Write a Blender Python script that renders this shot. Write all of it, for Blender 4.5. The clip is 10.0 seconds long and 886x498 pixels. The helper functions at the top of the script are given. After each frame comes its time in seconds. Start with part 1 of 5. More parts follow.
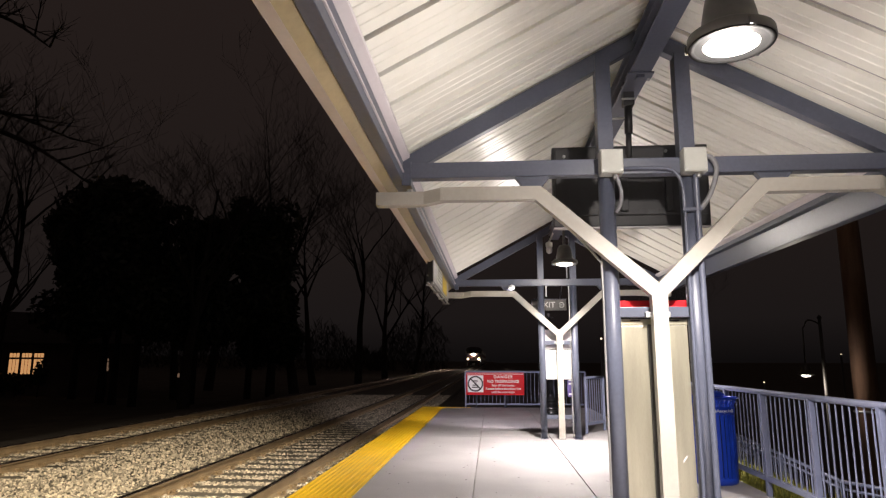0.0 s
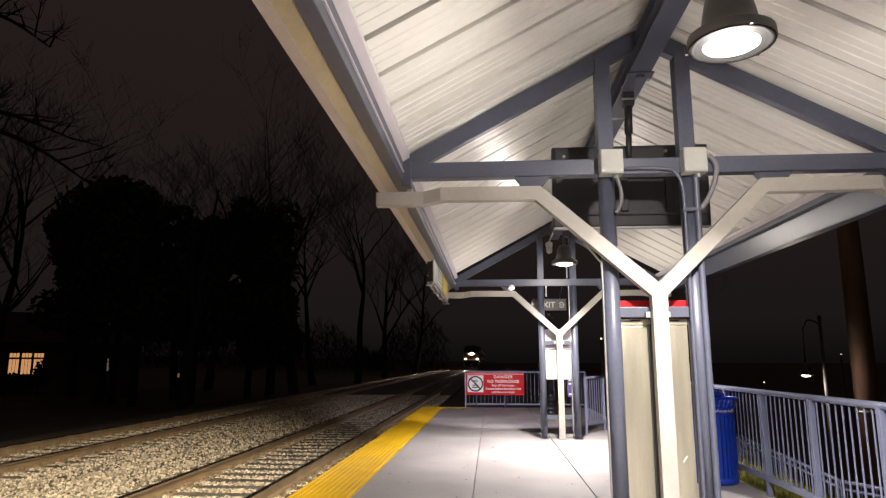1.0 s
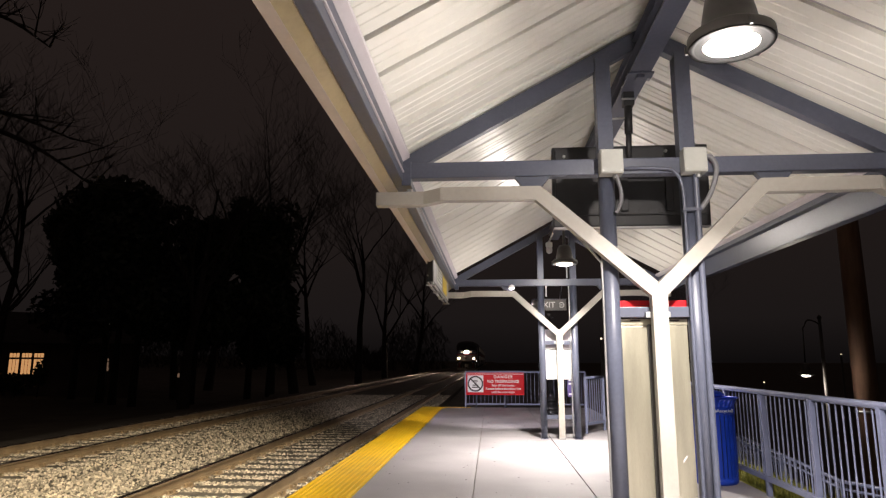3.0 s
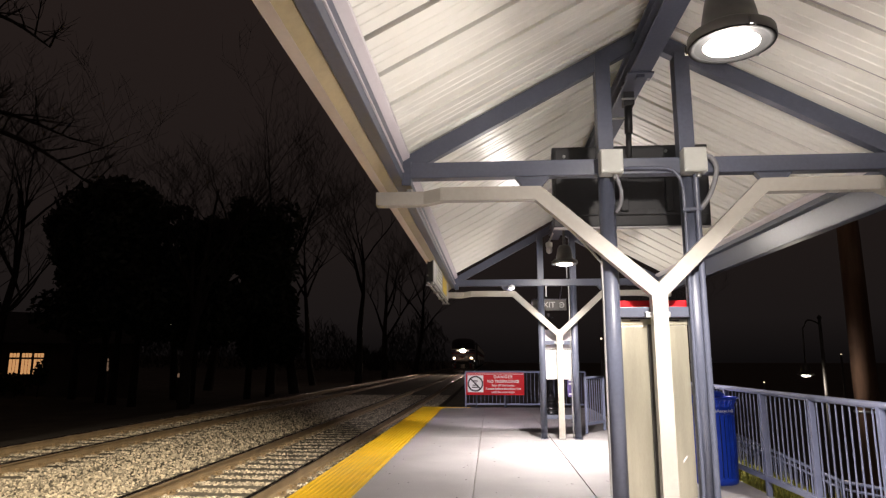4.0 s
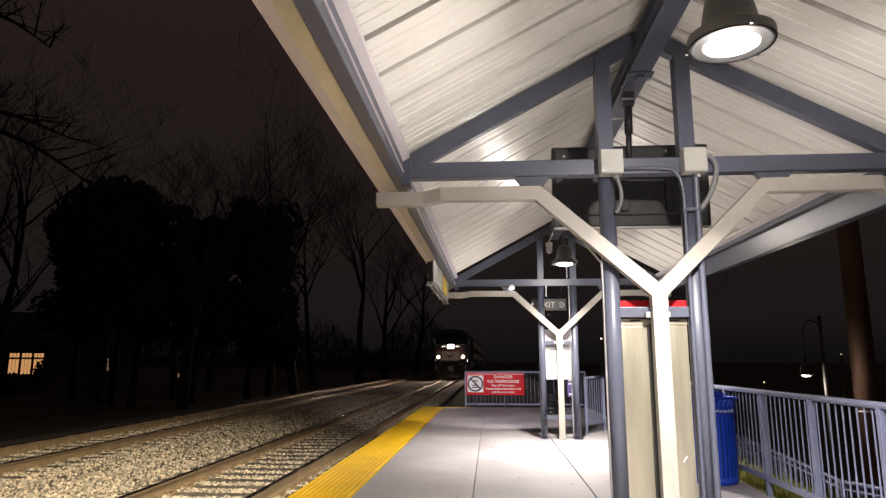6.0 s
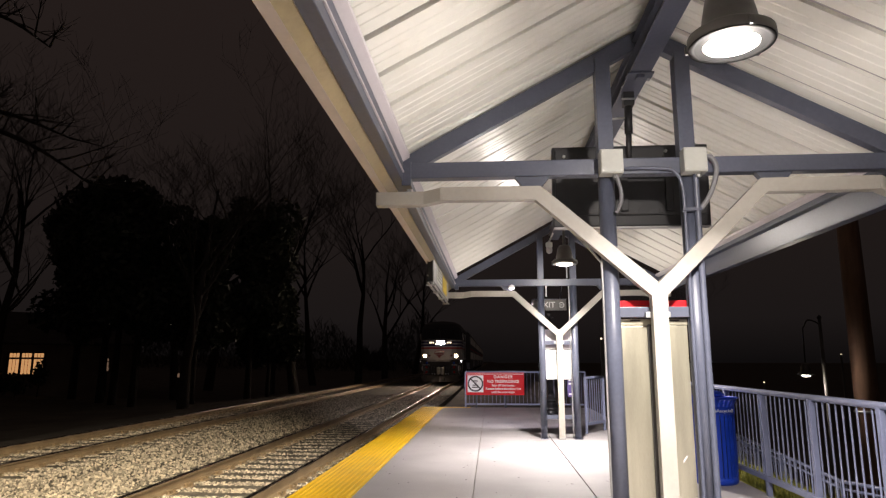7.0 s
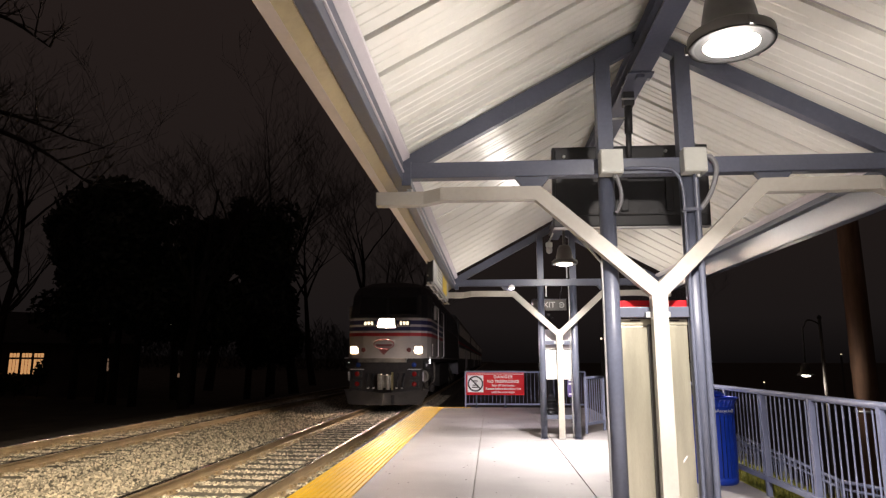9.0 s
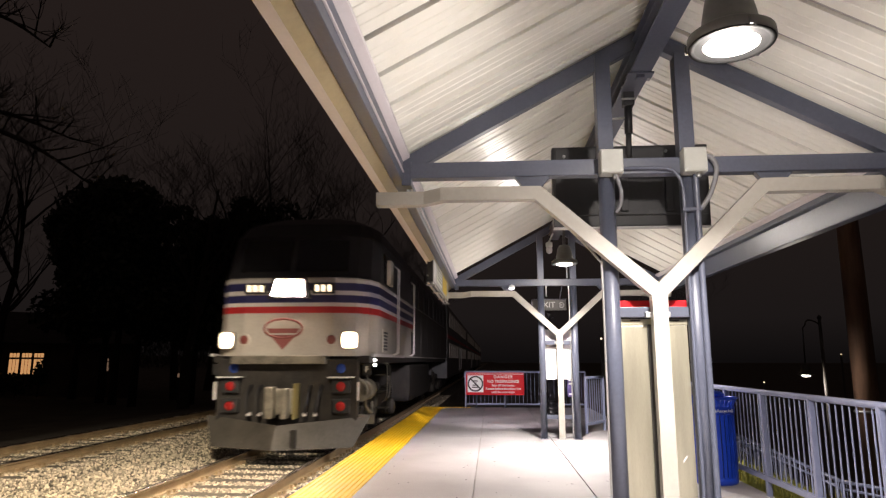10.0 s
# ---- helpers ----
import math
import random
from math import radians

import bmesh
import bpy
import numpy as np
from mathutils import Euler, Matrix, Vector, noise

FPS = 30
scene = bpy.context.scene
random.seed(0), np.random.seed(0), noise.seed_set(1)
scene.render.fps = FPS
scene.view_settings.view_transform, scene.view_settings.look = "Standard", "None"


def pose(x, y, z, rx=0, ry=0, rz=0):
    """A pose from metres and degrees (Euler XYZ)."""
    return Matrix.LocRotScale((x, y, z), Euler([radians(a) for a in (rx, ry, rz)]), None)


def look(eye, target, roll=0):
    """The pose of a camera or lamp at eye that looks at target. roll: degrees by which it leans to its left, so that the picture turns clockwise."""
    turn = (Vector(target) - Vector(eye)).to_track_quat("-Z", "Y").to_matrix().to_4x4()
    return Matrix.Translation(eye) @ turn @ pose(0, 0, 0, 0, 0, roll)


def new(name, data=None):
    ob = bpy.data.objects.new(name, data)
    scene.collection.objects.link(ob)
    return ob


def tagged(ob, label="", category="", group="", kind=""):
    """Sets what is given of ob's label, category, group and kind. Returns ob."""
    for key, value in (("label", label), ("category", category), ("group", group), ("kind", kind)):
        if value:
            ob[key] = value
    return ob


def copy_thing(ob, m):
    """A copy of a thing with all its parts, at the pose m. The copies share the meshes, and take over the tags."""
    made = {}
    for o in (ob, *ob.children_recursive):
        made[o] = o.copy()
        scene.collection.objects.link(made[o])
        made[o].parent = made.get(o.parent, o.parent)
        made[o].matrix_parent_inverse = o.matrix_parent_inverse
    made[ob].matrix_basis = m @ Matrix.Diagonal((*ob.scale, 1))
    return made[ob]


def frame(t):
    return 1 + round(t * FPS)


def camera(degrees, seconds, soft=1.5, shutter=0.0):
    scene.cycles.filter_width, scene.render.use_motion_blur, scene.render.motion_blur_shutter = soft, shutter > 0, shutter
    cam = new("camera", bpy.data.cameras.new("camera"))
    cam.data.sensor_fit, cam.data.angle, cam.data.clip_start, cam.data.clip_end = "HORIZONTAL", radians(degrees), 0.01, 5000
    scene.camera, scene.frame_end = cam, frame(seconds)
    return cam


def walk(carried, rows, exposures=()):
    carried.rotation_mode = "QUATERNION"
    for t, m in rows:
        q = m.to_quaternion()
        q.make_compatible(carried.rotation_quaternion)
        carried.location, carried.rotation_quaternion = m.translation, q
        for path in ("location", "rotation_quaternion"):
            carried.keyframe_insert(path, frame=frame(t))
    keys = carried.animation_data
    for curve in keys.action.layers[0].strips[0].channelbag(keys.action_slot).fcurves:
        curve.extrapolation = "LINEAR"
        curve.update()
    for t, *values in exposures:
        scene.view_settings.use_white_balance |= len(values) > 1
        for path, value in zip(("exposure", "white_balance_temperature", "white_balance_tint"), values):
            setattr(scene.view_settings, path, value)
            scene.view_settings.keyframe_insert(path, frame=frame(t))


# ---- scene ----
# x across the tracks, y along the platform, z up from the platform's surface.
cam = camera(69.52, 10.0, soft=1.3, shutter=0.5)
EYE = pose(0, 0, 1.335, 99.94, 0, 4.237)
walk(cam, [(0.0, EYE), (10.0, EYE)], exposures=((0.0, 0.1, 6500, 14), (10.0, 0.1, 6500, 14)))

# ---------------------------------------------------------------- light
LAMP_W = 246      # downward through the lens
LENS_W = 100       # sideways from the drop of the lens
world = bpy.data.worlds.new("night_sky")
scene.world = world
world.use_nodes = True
wn = world.node_tree.nodes
wl = world.node_tree.links
bg = wn["Background"]
wco = wn.new("ShaderNodeTexCoord")
wsep = wn.new("ShaderNodeSeparateXYZ")
wramp = wn.new("ShaderNodeValToRGB")
wl.new(wco.outputs["Generated"], wsep.inputs[0])
wl.new(wsep.outputs["Z"], wramp.inputs[0])
wl.new(wramp.outputs[0], bg.inputs["Color"])
wramp.color_ramp.elements[0].color = (0.0042, 0.0035, 0.0035, 1)
wramp.color_ramp.elements[1].color = (0.0172, 0.0118, 0.0102, 1)
wramp.color_ramp.elements[1].position = 0.55
_low = wramp.color_ramp.elements.new(0.06)
_low.color = (0.0100, 0.0079, 0.0075, 1)
_mid = wramp.color_ramp.elements.new(0.17)
_mid.color = (0.0124, 0.0092, 0.0082, 1)
bg.inputs["Strength"].default_value = 1.0

# plan
XC = 1.18            # ridge line
TRUSS_Y = (-2.4, 4.6, 11.6)
LAMP_Y = (-3.88, 2.97, 10.1)
RAIL_Z = -0.25
TRACK_X = -3.645
TRACK2_X = -8.43
ROOF_Y0, ROOF_Y1 = -6.2, 11.76
SLOPE = math.atan(0.545)


# ---------------------------------------------------------------- materials
def mat(name, base, rough=0.6, metal=0.0, vary=0.25, big=1.5, small=30.0, bump=0.15, tint=None, spec=0.5, coat=0.0,
        per_object=0.0, per_island=0.0, streak=None):
    m = bpy.data.materials.new(name)
    m.use_nodes = True
    nt = m.node_tree
    b = nt.nodes["Principled BSDF"]
    co = nt.nodes.new("ShaderNodeTexCoord")
    mp = nt.nodes.new("ShaderNodeMapping")
    nt.links.new(co.outputs["Object"], mp.inputs[0])
    if streak:
        mp.inputs["Scale"].default_value = streak
    n1 = nt.nodes.new("ShaderNodeTexNoise")
    n1.inputs["Scale"].default_value = big
    n1.inputs["Detail"].default_value = 6
    n2 = nt.nodes.new("ShaderNodeTexNoise")
    n2.inputs["Scale"].default_value = small
    n2.inputs["Detail"].default_value = 4
    for n in (n1, n2):
        nt.links.new(mp.outputs[0], n.inputs["Vector"])
    add = nt.nodes.new("ShaderNodeMath")
    add.operation = "MULTIPLY_ADD"
    nt.links.new(n2.outputs[0], add.inputs[0])
    add.inputs[1].default_value = 0.45
    nt.links.new(n1.outputs[0], add.inputs[2])
    last = add.outputs[0]
    if per_object or per_island:
        src = nt.nodes.new("ShaderNodeObjectInfo" if per_object else "ShaderNodeNewGeometry")
        a2 = nt.nodes.new("ShaderNodeMath")
        a2.operation = "MULTIPLY_ADD"
        nt.links.new(src.outputs["Random" if per_object else "Random Per Island"], a2.inputs[0])
        a2.inputs[1].default_value = per_object or per_island
        nt.links.new(last, a2.inputs[2])
        last = a2.outputs[0]
    ramp = nt.nodes.new("ShaderNodeValToRGB")
    lo = 0.45
    hi = 1.0 + (per_object or per_island)
    mx = nt.nodes.new("ShaderNodeMapRange")
    mx.inputs["From Min"].default_value = lo
    mx.inputs["From Max"].default_value = hi
    nt.links.new(last, mx.inputs["Value"])
    nt.links.new(mx.outputs[0], ramp.inputs[0])
    t = tint or base
    e = ramp.color_ramp.elements
    e[0].position, e[1].position = 0.1, 0.9
    e[0].color = (*[c * (1 - vary) for c in t], 1)
    e[1].color = (*[min(1, c * (1 + vary * 0.6)) for c in base], 1)
    nt.links.new(ramp.outputs[0], b.inputs["Base Color"])
    rr = nt.nodes.new("ShaderNodeMapRange")
    rr.inputs["To Min"].default_value = max(0.03, rough - 0.1)
    rr.inputs["To Max"].default_value = min(1, rough + 0.12)
    nt.links.new(n1.outputs[0], rr.inputs["Value"])
    nt.links.new(rr.outputs[0], b.inputs["Roughness"])
    b.inputs["Metallic"].default_value = metal
    b.inputs["Specular IOR Level"].default_value = spec
    b.inputs["Coat Weight"].default_value = coat
    if bump:
        bp = nt.nodes.new("ShaderNodeBump")
        bp.inputs["Strength"].default_value = bump
        bp.inputs["Distance"].default_value = 0.01
        nt.links.new(n2.outputs[0], bp.inputs["Height"])
        nt.links.new(bp.outputs[0], b.inputs["Normal"])
    return m


def glow(name, color, strength):
    m = bpy.data.materials.new(name)
    m.use_nodes = True
    b = m.node_tree.nodes["Principled BSDF"]
    b.inputs["Base Color"].default_value = (0.8, 0.8, 0.8, 1)
    b.inputs["Emission Color"].default_value = (*color, 1)
    b.inputs["Emission Strength"].default_value = strength
    return m


def clear(name, rough=0.03):
    m = bpy.data.materials.new(name)
    m.use_nodes = True
    b = m.node_tree.nodes["Principled BSDF"]
    b.inputs["Transmission Weight"].default_value = 1
    b.inputs["Roughness"].default_value = rough
    return m


M_CONC = mat("platform_concrete", (0.345, 0.328, 0.335), 0.60, vary=0.30, big=0.8, small=70, bump=0.1, per_object=0.14)
M_CONC2 = mat("old_concrete", (0.36, 0.34, 0.31), 0.85, vary=0.4, big=1.3, small=25, bump=0.3)
M_YEL = mat("tactile_yellow", (0.82, 0.50, 0.008), 0.5, vary=0.14, big=2.0, small=40, bump=0.1)
M_ROOF = mat("white_roof_sheet", (0.86, 0.855, 0.785), 0.35, vary=0.06, big=0.8, small=14, bump=0.02)
M_SEAM_SHADE = mat("grey_seam_strip", (0.40, 0.385, 0.375), 0.5, vary=0.12, big=1.0, small=20, bump=0.02)
M_TRIM = mat("grey_white_trim", (0.62, 0.58, 0.60), 0.5, vary=0.08, bump=0.03)
M_BLUE = mat("blue_grey_steel_paint", (0.082, 0.091, 0.127), 0.36, vary=0.2, big=1.2, small=40, bump=0.04)
M_CREAM = mat("cream_gutter_paint", (0.50, 0.43, 0.37), 0.45, vary=0.1, big=2.0, small=30, bump=0.05)
M_TAN = mat("yellowed_tan_paint", (0.29, 0.228, 0.118), 0.5, vary=0.2, big=2.5, small=30, bump=0.08)
M_DOWN = mat("white_downspout_paint", (0.36, 0.34, 0.30), 0.45, vary=0.1, big=2.0, small=30, bump=0.03)
M_BOX = mat("grey_box_paint", (0.37, 0.375, 0.345), 0.5, vary=0.08, bump=0.04)
M_STEEL = mat("brushed_steel", (0.42, 0.395, 0.305), 0.36, metal=0.75, vary=0.13, big=1.2, small=24, bump=0.03, streak=(14, 14, 1.5))
M_FRAME = mat("dull_aluminium", (0.42, 0.41, 0.40), 0.45, metal=0.6, vary=0.12, bump=0.05)
M_RAILING = mat("pale_blue_railing_paint", (0.205, 0.228, 0.345), 0.36, vary=0.15, big=2, small=40, bump=0.04)
M_FLEX = mat("grey_flexible_conduit", (0.17, 0.17, 0.18), 0.5, vary=0.15, small=120, bump=0.2)
M_GALV = mat("galvanised_steel", (0.45, 0.45, 0.44), 0.4, metal=0.8, vary=0.2, bump=0.05)
M_BLACK = mat("black_plastic", (0.018, 0.018, 0.02), 0.5, vary=0.3, big=3, bump=0.05)
M_RIM_DARK = mat("black_rubber", (0.006, 0.006, 0.006), 0.8, vary=0.2, bump=0.0, spec=0.1)
M_GLOSSBLACK = mat("glossy_black_paint", (0.012, 0.012, 0.013), 0.22, vary=0.3, big=3, bump=0.03)
M_BRONZE = mat("dark_bronze_paint", (0.07, 0.065, 0.06), 0.45, vary=0.2, bump=0.04)
M_RED = mat("red_sign_paint", (0.60, 0.014, 0.02), 0.45, vary=0.1, bump=0.0, spec=0.15)
M_WHITE = mat("white_sign_paint", (0.82, 0.82, 0.82), 0.45, vary=0.05, bump=0.0)
M_INK = mat("dark_ink", (0.03, 0.02, 0.025), 0.5, vary=0.1, bump=0.0)
M_BIN = mat("bright_blue_bin_paint", (0.012, 0.055, 0.50), 0.35, vary=0.2, big=3, small=60, bump=0.05, coat=0.2)
M_RAIL = mat("rusty_rail_side", (0.40, 0.30, 0.18), 0.42, metal=0.35, vary=0.25, big=2.5, small=40, bump=0.2)
M_SHINE = mat("polished_rail_head", (0.58, 0.52, 0.46), 0.24, metal=1.0, vary=0.15, big=3, small=60, bump=0.03, streak=(30, 0.6, 30))
M_TIE = mat("weathered_tie_wood", (0.135, 0.108, 0.078), 0.85, vary=0.45, big=3, small=18, bump=0.5, streak=(1, 6, 6), per_object=0.3)
M_STONE = mat("ballast_stone", (0.56, 0.49, 0.37), 0.85, vary=0.86, big=6, small=60, bump=0.3, per_island=1.1)
# far darker than the stones: shade of the gaps put into the bed's colour
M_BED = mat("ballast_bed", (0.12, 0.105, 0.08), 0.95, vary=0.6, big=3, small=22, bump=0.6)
M_SOIL = mat("dark_soil_and_leaves", (0.085, 0.07, 0.052), 0.95, vary=0.5, big=0.6, small=9, bump=0.5)
M_GRASS = mat("dry_grass", (0.36, 0.34, 0.06), 0.7, vary=0.4, big=4, small=40, bump=0.0, per_island=0.6, tint=(0.17, 0.20, 0.04))
M_BARK = mat("grey_brown_bark", (0.040, 0.034, 0.030), 0.9, vary=0.4, big=4, small=25, bump=0.5)
M_POLE = mat("brown_pole_wood", (0.16, 0.088, 0.055), 0.85, vary=0.35, big=2, small=20, bump=0.3, streak=(6, 6, 0.6))
M_LEAF = mat("dark_evergreen_leaf", (0.048, 0.056, 0.036), 0.6, vary=0.4, big=3, small=20, bump=0.0, per_island=0.5)
M_SIDING = mat("dark_house_siding", (0.16, 0.12, 0.10), 0.8, vary=0.25, big=1, small=12, bump=0.2)
M_SHINGLE = mat("roof_shingles", (0.07, 0.06, 0.055), 0.9, vary=0.4, big=2, small=14, bump=0.4)
M_CURTAIN = glow("warm_lit_curtain", (1.0, 0.50, 0.19), 0.52)
M_DIM = glow("dim_porch_glow", (1.0, 0.62, 0.38), 0.11)
M_LENS = glow("lamp_diffuser", (1.0, 0.93, 0.78), 14.0)
M_LENS2 = glow("white_lamp_lens", (1.0, 0.97, 0.9), 9.0)
M_FARLAMP = glow("distant_lamp_lens", (1.0, 0.80, 0.50), 1.6)
M_SCREEN = mat("display_face", (0.62, 0.63, 0.55), 0.3, vary=0.1, bump=0.0)
M_GOLD = mat("yellow_notice", (0.52, 0.36, 0.03), 0.45, vary=0.1, bump=0.0)
M_PURPLE = mat("violet_notice", (0.17, 0.13, 0.33), 0.4, vary=0.1, bump=0.0)
# train
M_LOCO = mat("loco_pale_grey", (0.52, 0.49, 0.45), 0.42, vary=0.16, big=1.5, small=25, bump=0.03)
M_LWHITE = mat("loco_white_stripe", (0.70, 0.68, 0.68), 0.4, vary=0.1, bump=0.0)
M_LBLUE = mat("loco_navy_stripe", (0.035, 0.035, 0.13), 0.4, vary=0.15, bump=0.0)
M_LRED = mat("loco_red_stripe", (0.50, 0.03, 0.035), 0.4, vary=0.12, bump=0.0)
M_EMBLEM = mat("faded_red_emblem", (0.28, 0.085, 0.08), 0.5, vary=0.2, bump=0.0)
M_LDARK = mat("loco_dark_roof", (0.03, 0.03, 0.036), 0.45, vary=0.3, bump=0.05)
M_UNDER = mat("grimy_running_gear", (0.036, 0.032, 0.029), 0.7, metal=0.2, vary=0.5, big=4, small=30, bump=0.3)
M_PILOT = mat("dusty_pilot_plate", (0.085, 0.077, 0.066), 0.6, metal=0.2, vary=0.35, big=2, small=20, bump=0.15)
M_RUSTSTEEL = mat("worn_coupler_steel", (0.26, 0.24, 0.20), 0.45, metal=0.5, vary=0.4, big=4, small=30, bump=0.2)
M_GLASS = mat("dark_window_glass", (0.012, 0.013, 0.016), 0.06, vary=0.2, bump=0.0, spec=0.6)
M_HEAD = glow("headlight_glow", (1.0, 0.78, 0.60), 720.0)
M_DITCH = glow("ditch_light_glow", (1.0, 0.74, 0.46), 110.0)
M_NUM = glow("number_board_glow", (1.0, 0.82, 0.55), 1.7)
M_MARK = mat("red_lens", (0.32, 0.015, 0.015), 0.2, vary=0.1, bump=0.0)
M_MARKDULL = mat("dull_marker_lens", (0.20, 0.05, 0.045), 0.3, vary=0.2, bump=0.0)
M_BOWL = mat("reflector_bowl", (0.85, 0.78, 0.66), 0.5, metal=0.15, vary=0.08, bump=0.0)
M_BLUEL = mat("blue_lens", (0.03, 0.07, 0.32), 0.2, vary=0.1, bump=0.0)
M_COACH = mat("coach_steel", (0.12, 0.12, 0.125), 0.4, metal=0.5, vary=0.2, bump=0.05)
M_COACHW = glow("dim_coach_window", (1.0, 0.74, 0.5), 0.006)


# ---------------------------------------------------------------- mesh helpers
def bm_new():
    return bmesh.new()


def box(bm, x0, x1, y0, y1, z0, z1, bev=0.0):
    r = bmesh.ops.create_cube(bm, size=1.0)
    vs = r["verts"]
    for v in vs:
        v.co = Vector(((x0 + x1) / 2 + v.co.x * (x1 - x0), (y0 + y1) / 2 + v.co.y * (y1 - y0), (z0 + z1) / 2 + v.co.z * (z1 - z0)))
    if bev:
        es = list({e for v in vs for e in v.link_edges})
        bmesh.ops.bevel(bm, geom=es, offset=bev, segments=2, affect="EDGES", profile=0.6)
    return bm


def beam(bm, a, b, w, h, up=(0, 0, 1), bev=0.004):
    """A bar of section w (across) by h (along up) from a to b."""
    a, b = Vector(a), Vector(b)
    d = b - a
    L = d.length
    y = d.normalized()
    x = y.cross(Vector(up)).normalized()
    z = x.cross(y)
    m = Matrix((x, y, z)).transposed().to_4x4()
    m.translation = (a + b) / 2
    r = bmesh.ops.create_cube(bm, size=1.0)
    for v in r["verts"]:
        v.co = Vector((v.co.x * w, v.co.y * L, v.co.z * h))
    if bev:
        es = list({e for v in r["verts"] for e in v.link_edges})
        out = bmesh.ops.bevel(bm, geom=es, offset=bev, segments=2, affect="EDGES", profile=0.6)
        vs = {v for v in r["verts"] if v.is_valid} | {v for f in out["faces"] for v in f.verts}
        vs |= {v for v in out["verts"]}
    else:
        vs = set(r["verts"])
    # all linked geometry of the new bar
    seen, stack = set(vs), list(vs)
    while stack:
        v = stack.pop()
        for e in v.link_edges:
            o = e.other_vert(v)
            if o not in seen:
                seen.add(o)
                stack.append(o)
    for v in seen:
        v.co = m @ v.co
    return bm


def tube(bm, pts, r, seg=10, caps=True, r1=None):
    """A round bar along a line of points; r1: the radius at its end."""
    pts = [Vector(p) for p in pts]
    n = len(pts)
    rings = []
    ref = None
    for i, p in enumerate(pts):
        d = (pts[min(i + 1, n - 1)] - pts[max(i - 1, 0)]).normalized()
        if ref is None:
            ref = Vector((1, 0, 0)) if abs(d.x) < 0.8 else Vector((0, 0, 1))
        x = (ref - d * ref.dot(d)).normalized()
        ref = x
        y = d.cross(x)
        rad = r if r1 is None else r + (r1 - r) * i / max(1, n - 1)
        rings.append([bm.verts.new(p + (x * math.cos(k * math.tau / seg) + y * math.sin(k * math.tau / seg)) * rad) for k in range(seg)])
    for i in range(n - 1):
        for k in range(seg):
            f = bm.faces.new((rings[i][k], rings[i][(k + 1) % seg], rings[i + 1][(k + 1) % seg], rings[i + 1][k]))
            f.smooth = True
    if caps:
        bm.faces.new(rings[0][::-1])
        bm.faces.new(rings[-1])
    return bm


def lathe(bm, prof, seg=28, x=0.0, y=0.0, smooth=True):
    """Turn a profile of (radius, height) round the upright axis at x, y."""
    rings = [[bm.verts.new((x + r * math.cos(k * math.tau / seg), y + r * math.sin(k * math.tau / seg), z)) for k in range(seg)] for r, z in prof]
    for i in range(len(prof) - 1):
        for k in range(seg):
            f = bm.faces.new((rings[i][k], rings[i][(k + 1) % seg], rings[i + 1][(k + 1) % seg], rings[i + 1][k]))
            f.smooth = smooth
    if prof[0][0] > 0.001:
        bm.faces.new(rings[0][::-1])
    if prof[-1][0] > 0.001:
        bm.faces.new(rings[-1])
    return bm


def prism(bm, poly, place, depth):
    """Extrude a flat outline; place(u, v, w) gives the point, w from 0 to depth."""
    a = [bm.verts.new(place(u, v, 0)) for u, v in poly]
    b = [bm.verts.new(place(u, v, depth)) for u, v in poly]
    bm.faces.new(a[::-1])
    bm.faces.new(b)
    n = len(poly)
    for i in range(n):
        bm.faces.new((a[i], a[(i + 1) % n], b[(i + 1) % n], b[i]))
    bmesh.ops.recalc_face_normals(bm, faces=bm.faces)
    return bm


def mesh_of(name, bm, material):
    me = bpy.data.meshes.new(name)
    bm.normal_update()
    bm.to_mesh(me)
    bm.free()
    me.materials.append(material)
    return me


def part(name, bm, material, parent, label="", at=None):
    ob = new(name, mesh_of(name, bm, material))
    ob.parent = parent
    if at is not None:
        ob.matrix_basis = at
    return tagged(ob, label)


def again(ob, at):
    """Another piece on the same mesh, under the same parent."""
    o = new(ob.name.split(".")[0], ob.data)
    o.parent = ob.parent
    o.matrix_basis = at
    return tagged(o, ob.get("label", ""))


def thing(name, at, label, category, group="", kind=""):
    ob = new(name)
    ob.empty_display_size = 0.1
    ob.matrix_basis = at if isinstance(at, Matrix) else Matrix.Translation(at)
    return tagged(ob, label, category, group, kind)


def single(name, bm, material, label, category, group="", kind=""):
    return tagged(new(name, mesh_of(name, bm, material)), label, category, group, kind)


def writing(name, text, size, material, parent, at, depth=0.001, align="CENTER", label="", spacing=1.0, bold=0.0):
    cu = bpy.data.curves.new(name, "FONT")
    cu.body, cu.size, cu.extrude, cu.align_x, cu.align_y = text, size, depth, align, "CENTER"
    cu.space_character = spacing
    cu.offset = size * bold
    tmp = new("tmp", cu)
    dg = bpy.context.evaluated_depsgraph_get()
    me = bpy.data.meshes.new_from_object(tmp.evaluated_get(dg))
    bpy.data.objects.remove(tmp)
    me.materials.clear()
    me.materials.append(material)
    ob = new(name, me)
    ob.parent = parent
    ob.matrix_basis = at
    return tagged(ob, label)


def I(x=0, y=0, z=0):
    return Matrix.Translation((x, y, z))


# ---------------------------------------------------------------- ground, platform, tracks
def ground_z(x, y):
    n = noise.noise((x * 0.12, y * 0.12, 0.3)) * 0.35
    if x < -11.2:
        k = min(1.0, (-11.2 - x) / 6)
        return -0.62 - 0.75 * k + n * k + 0.02 * max(0.0, -x - 17)
    if x < -2.2:
        return -0.62
    if x < 3.05:
        return -0.62 if y > 19.25 or x < 2.5 else -0.07
    k = min(1.0, (x - 3.05) / 5.0)
    return -0.07 - 3.1 * k * k * (3 - 2 * k) + n * k


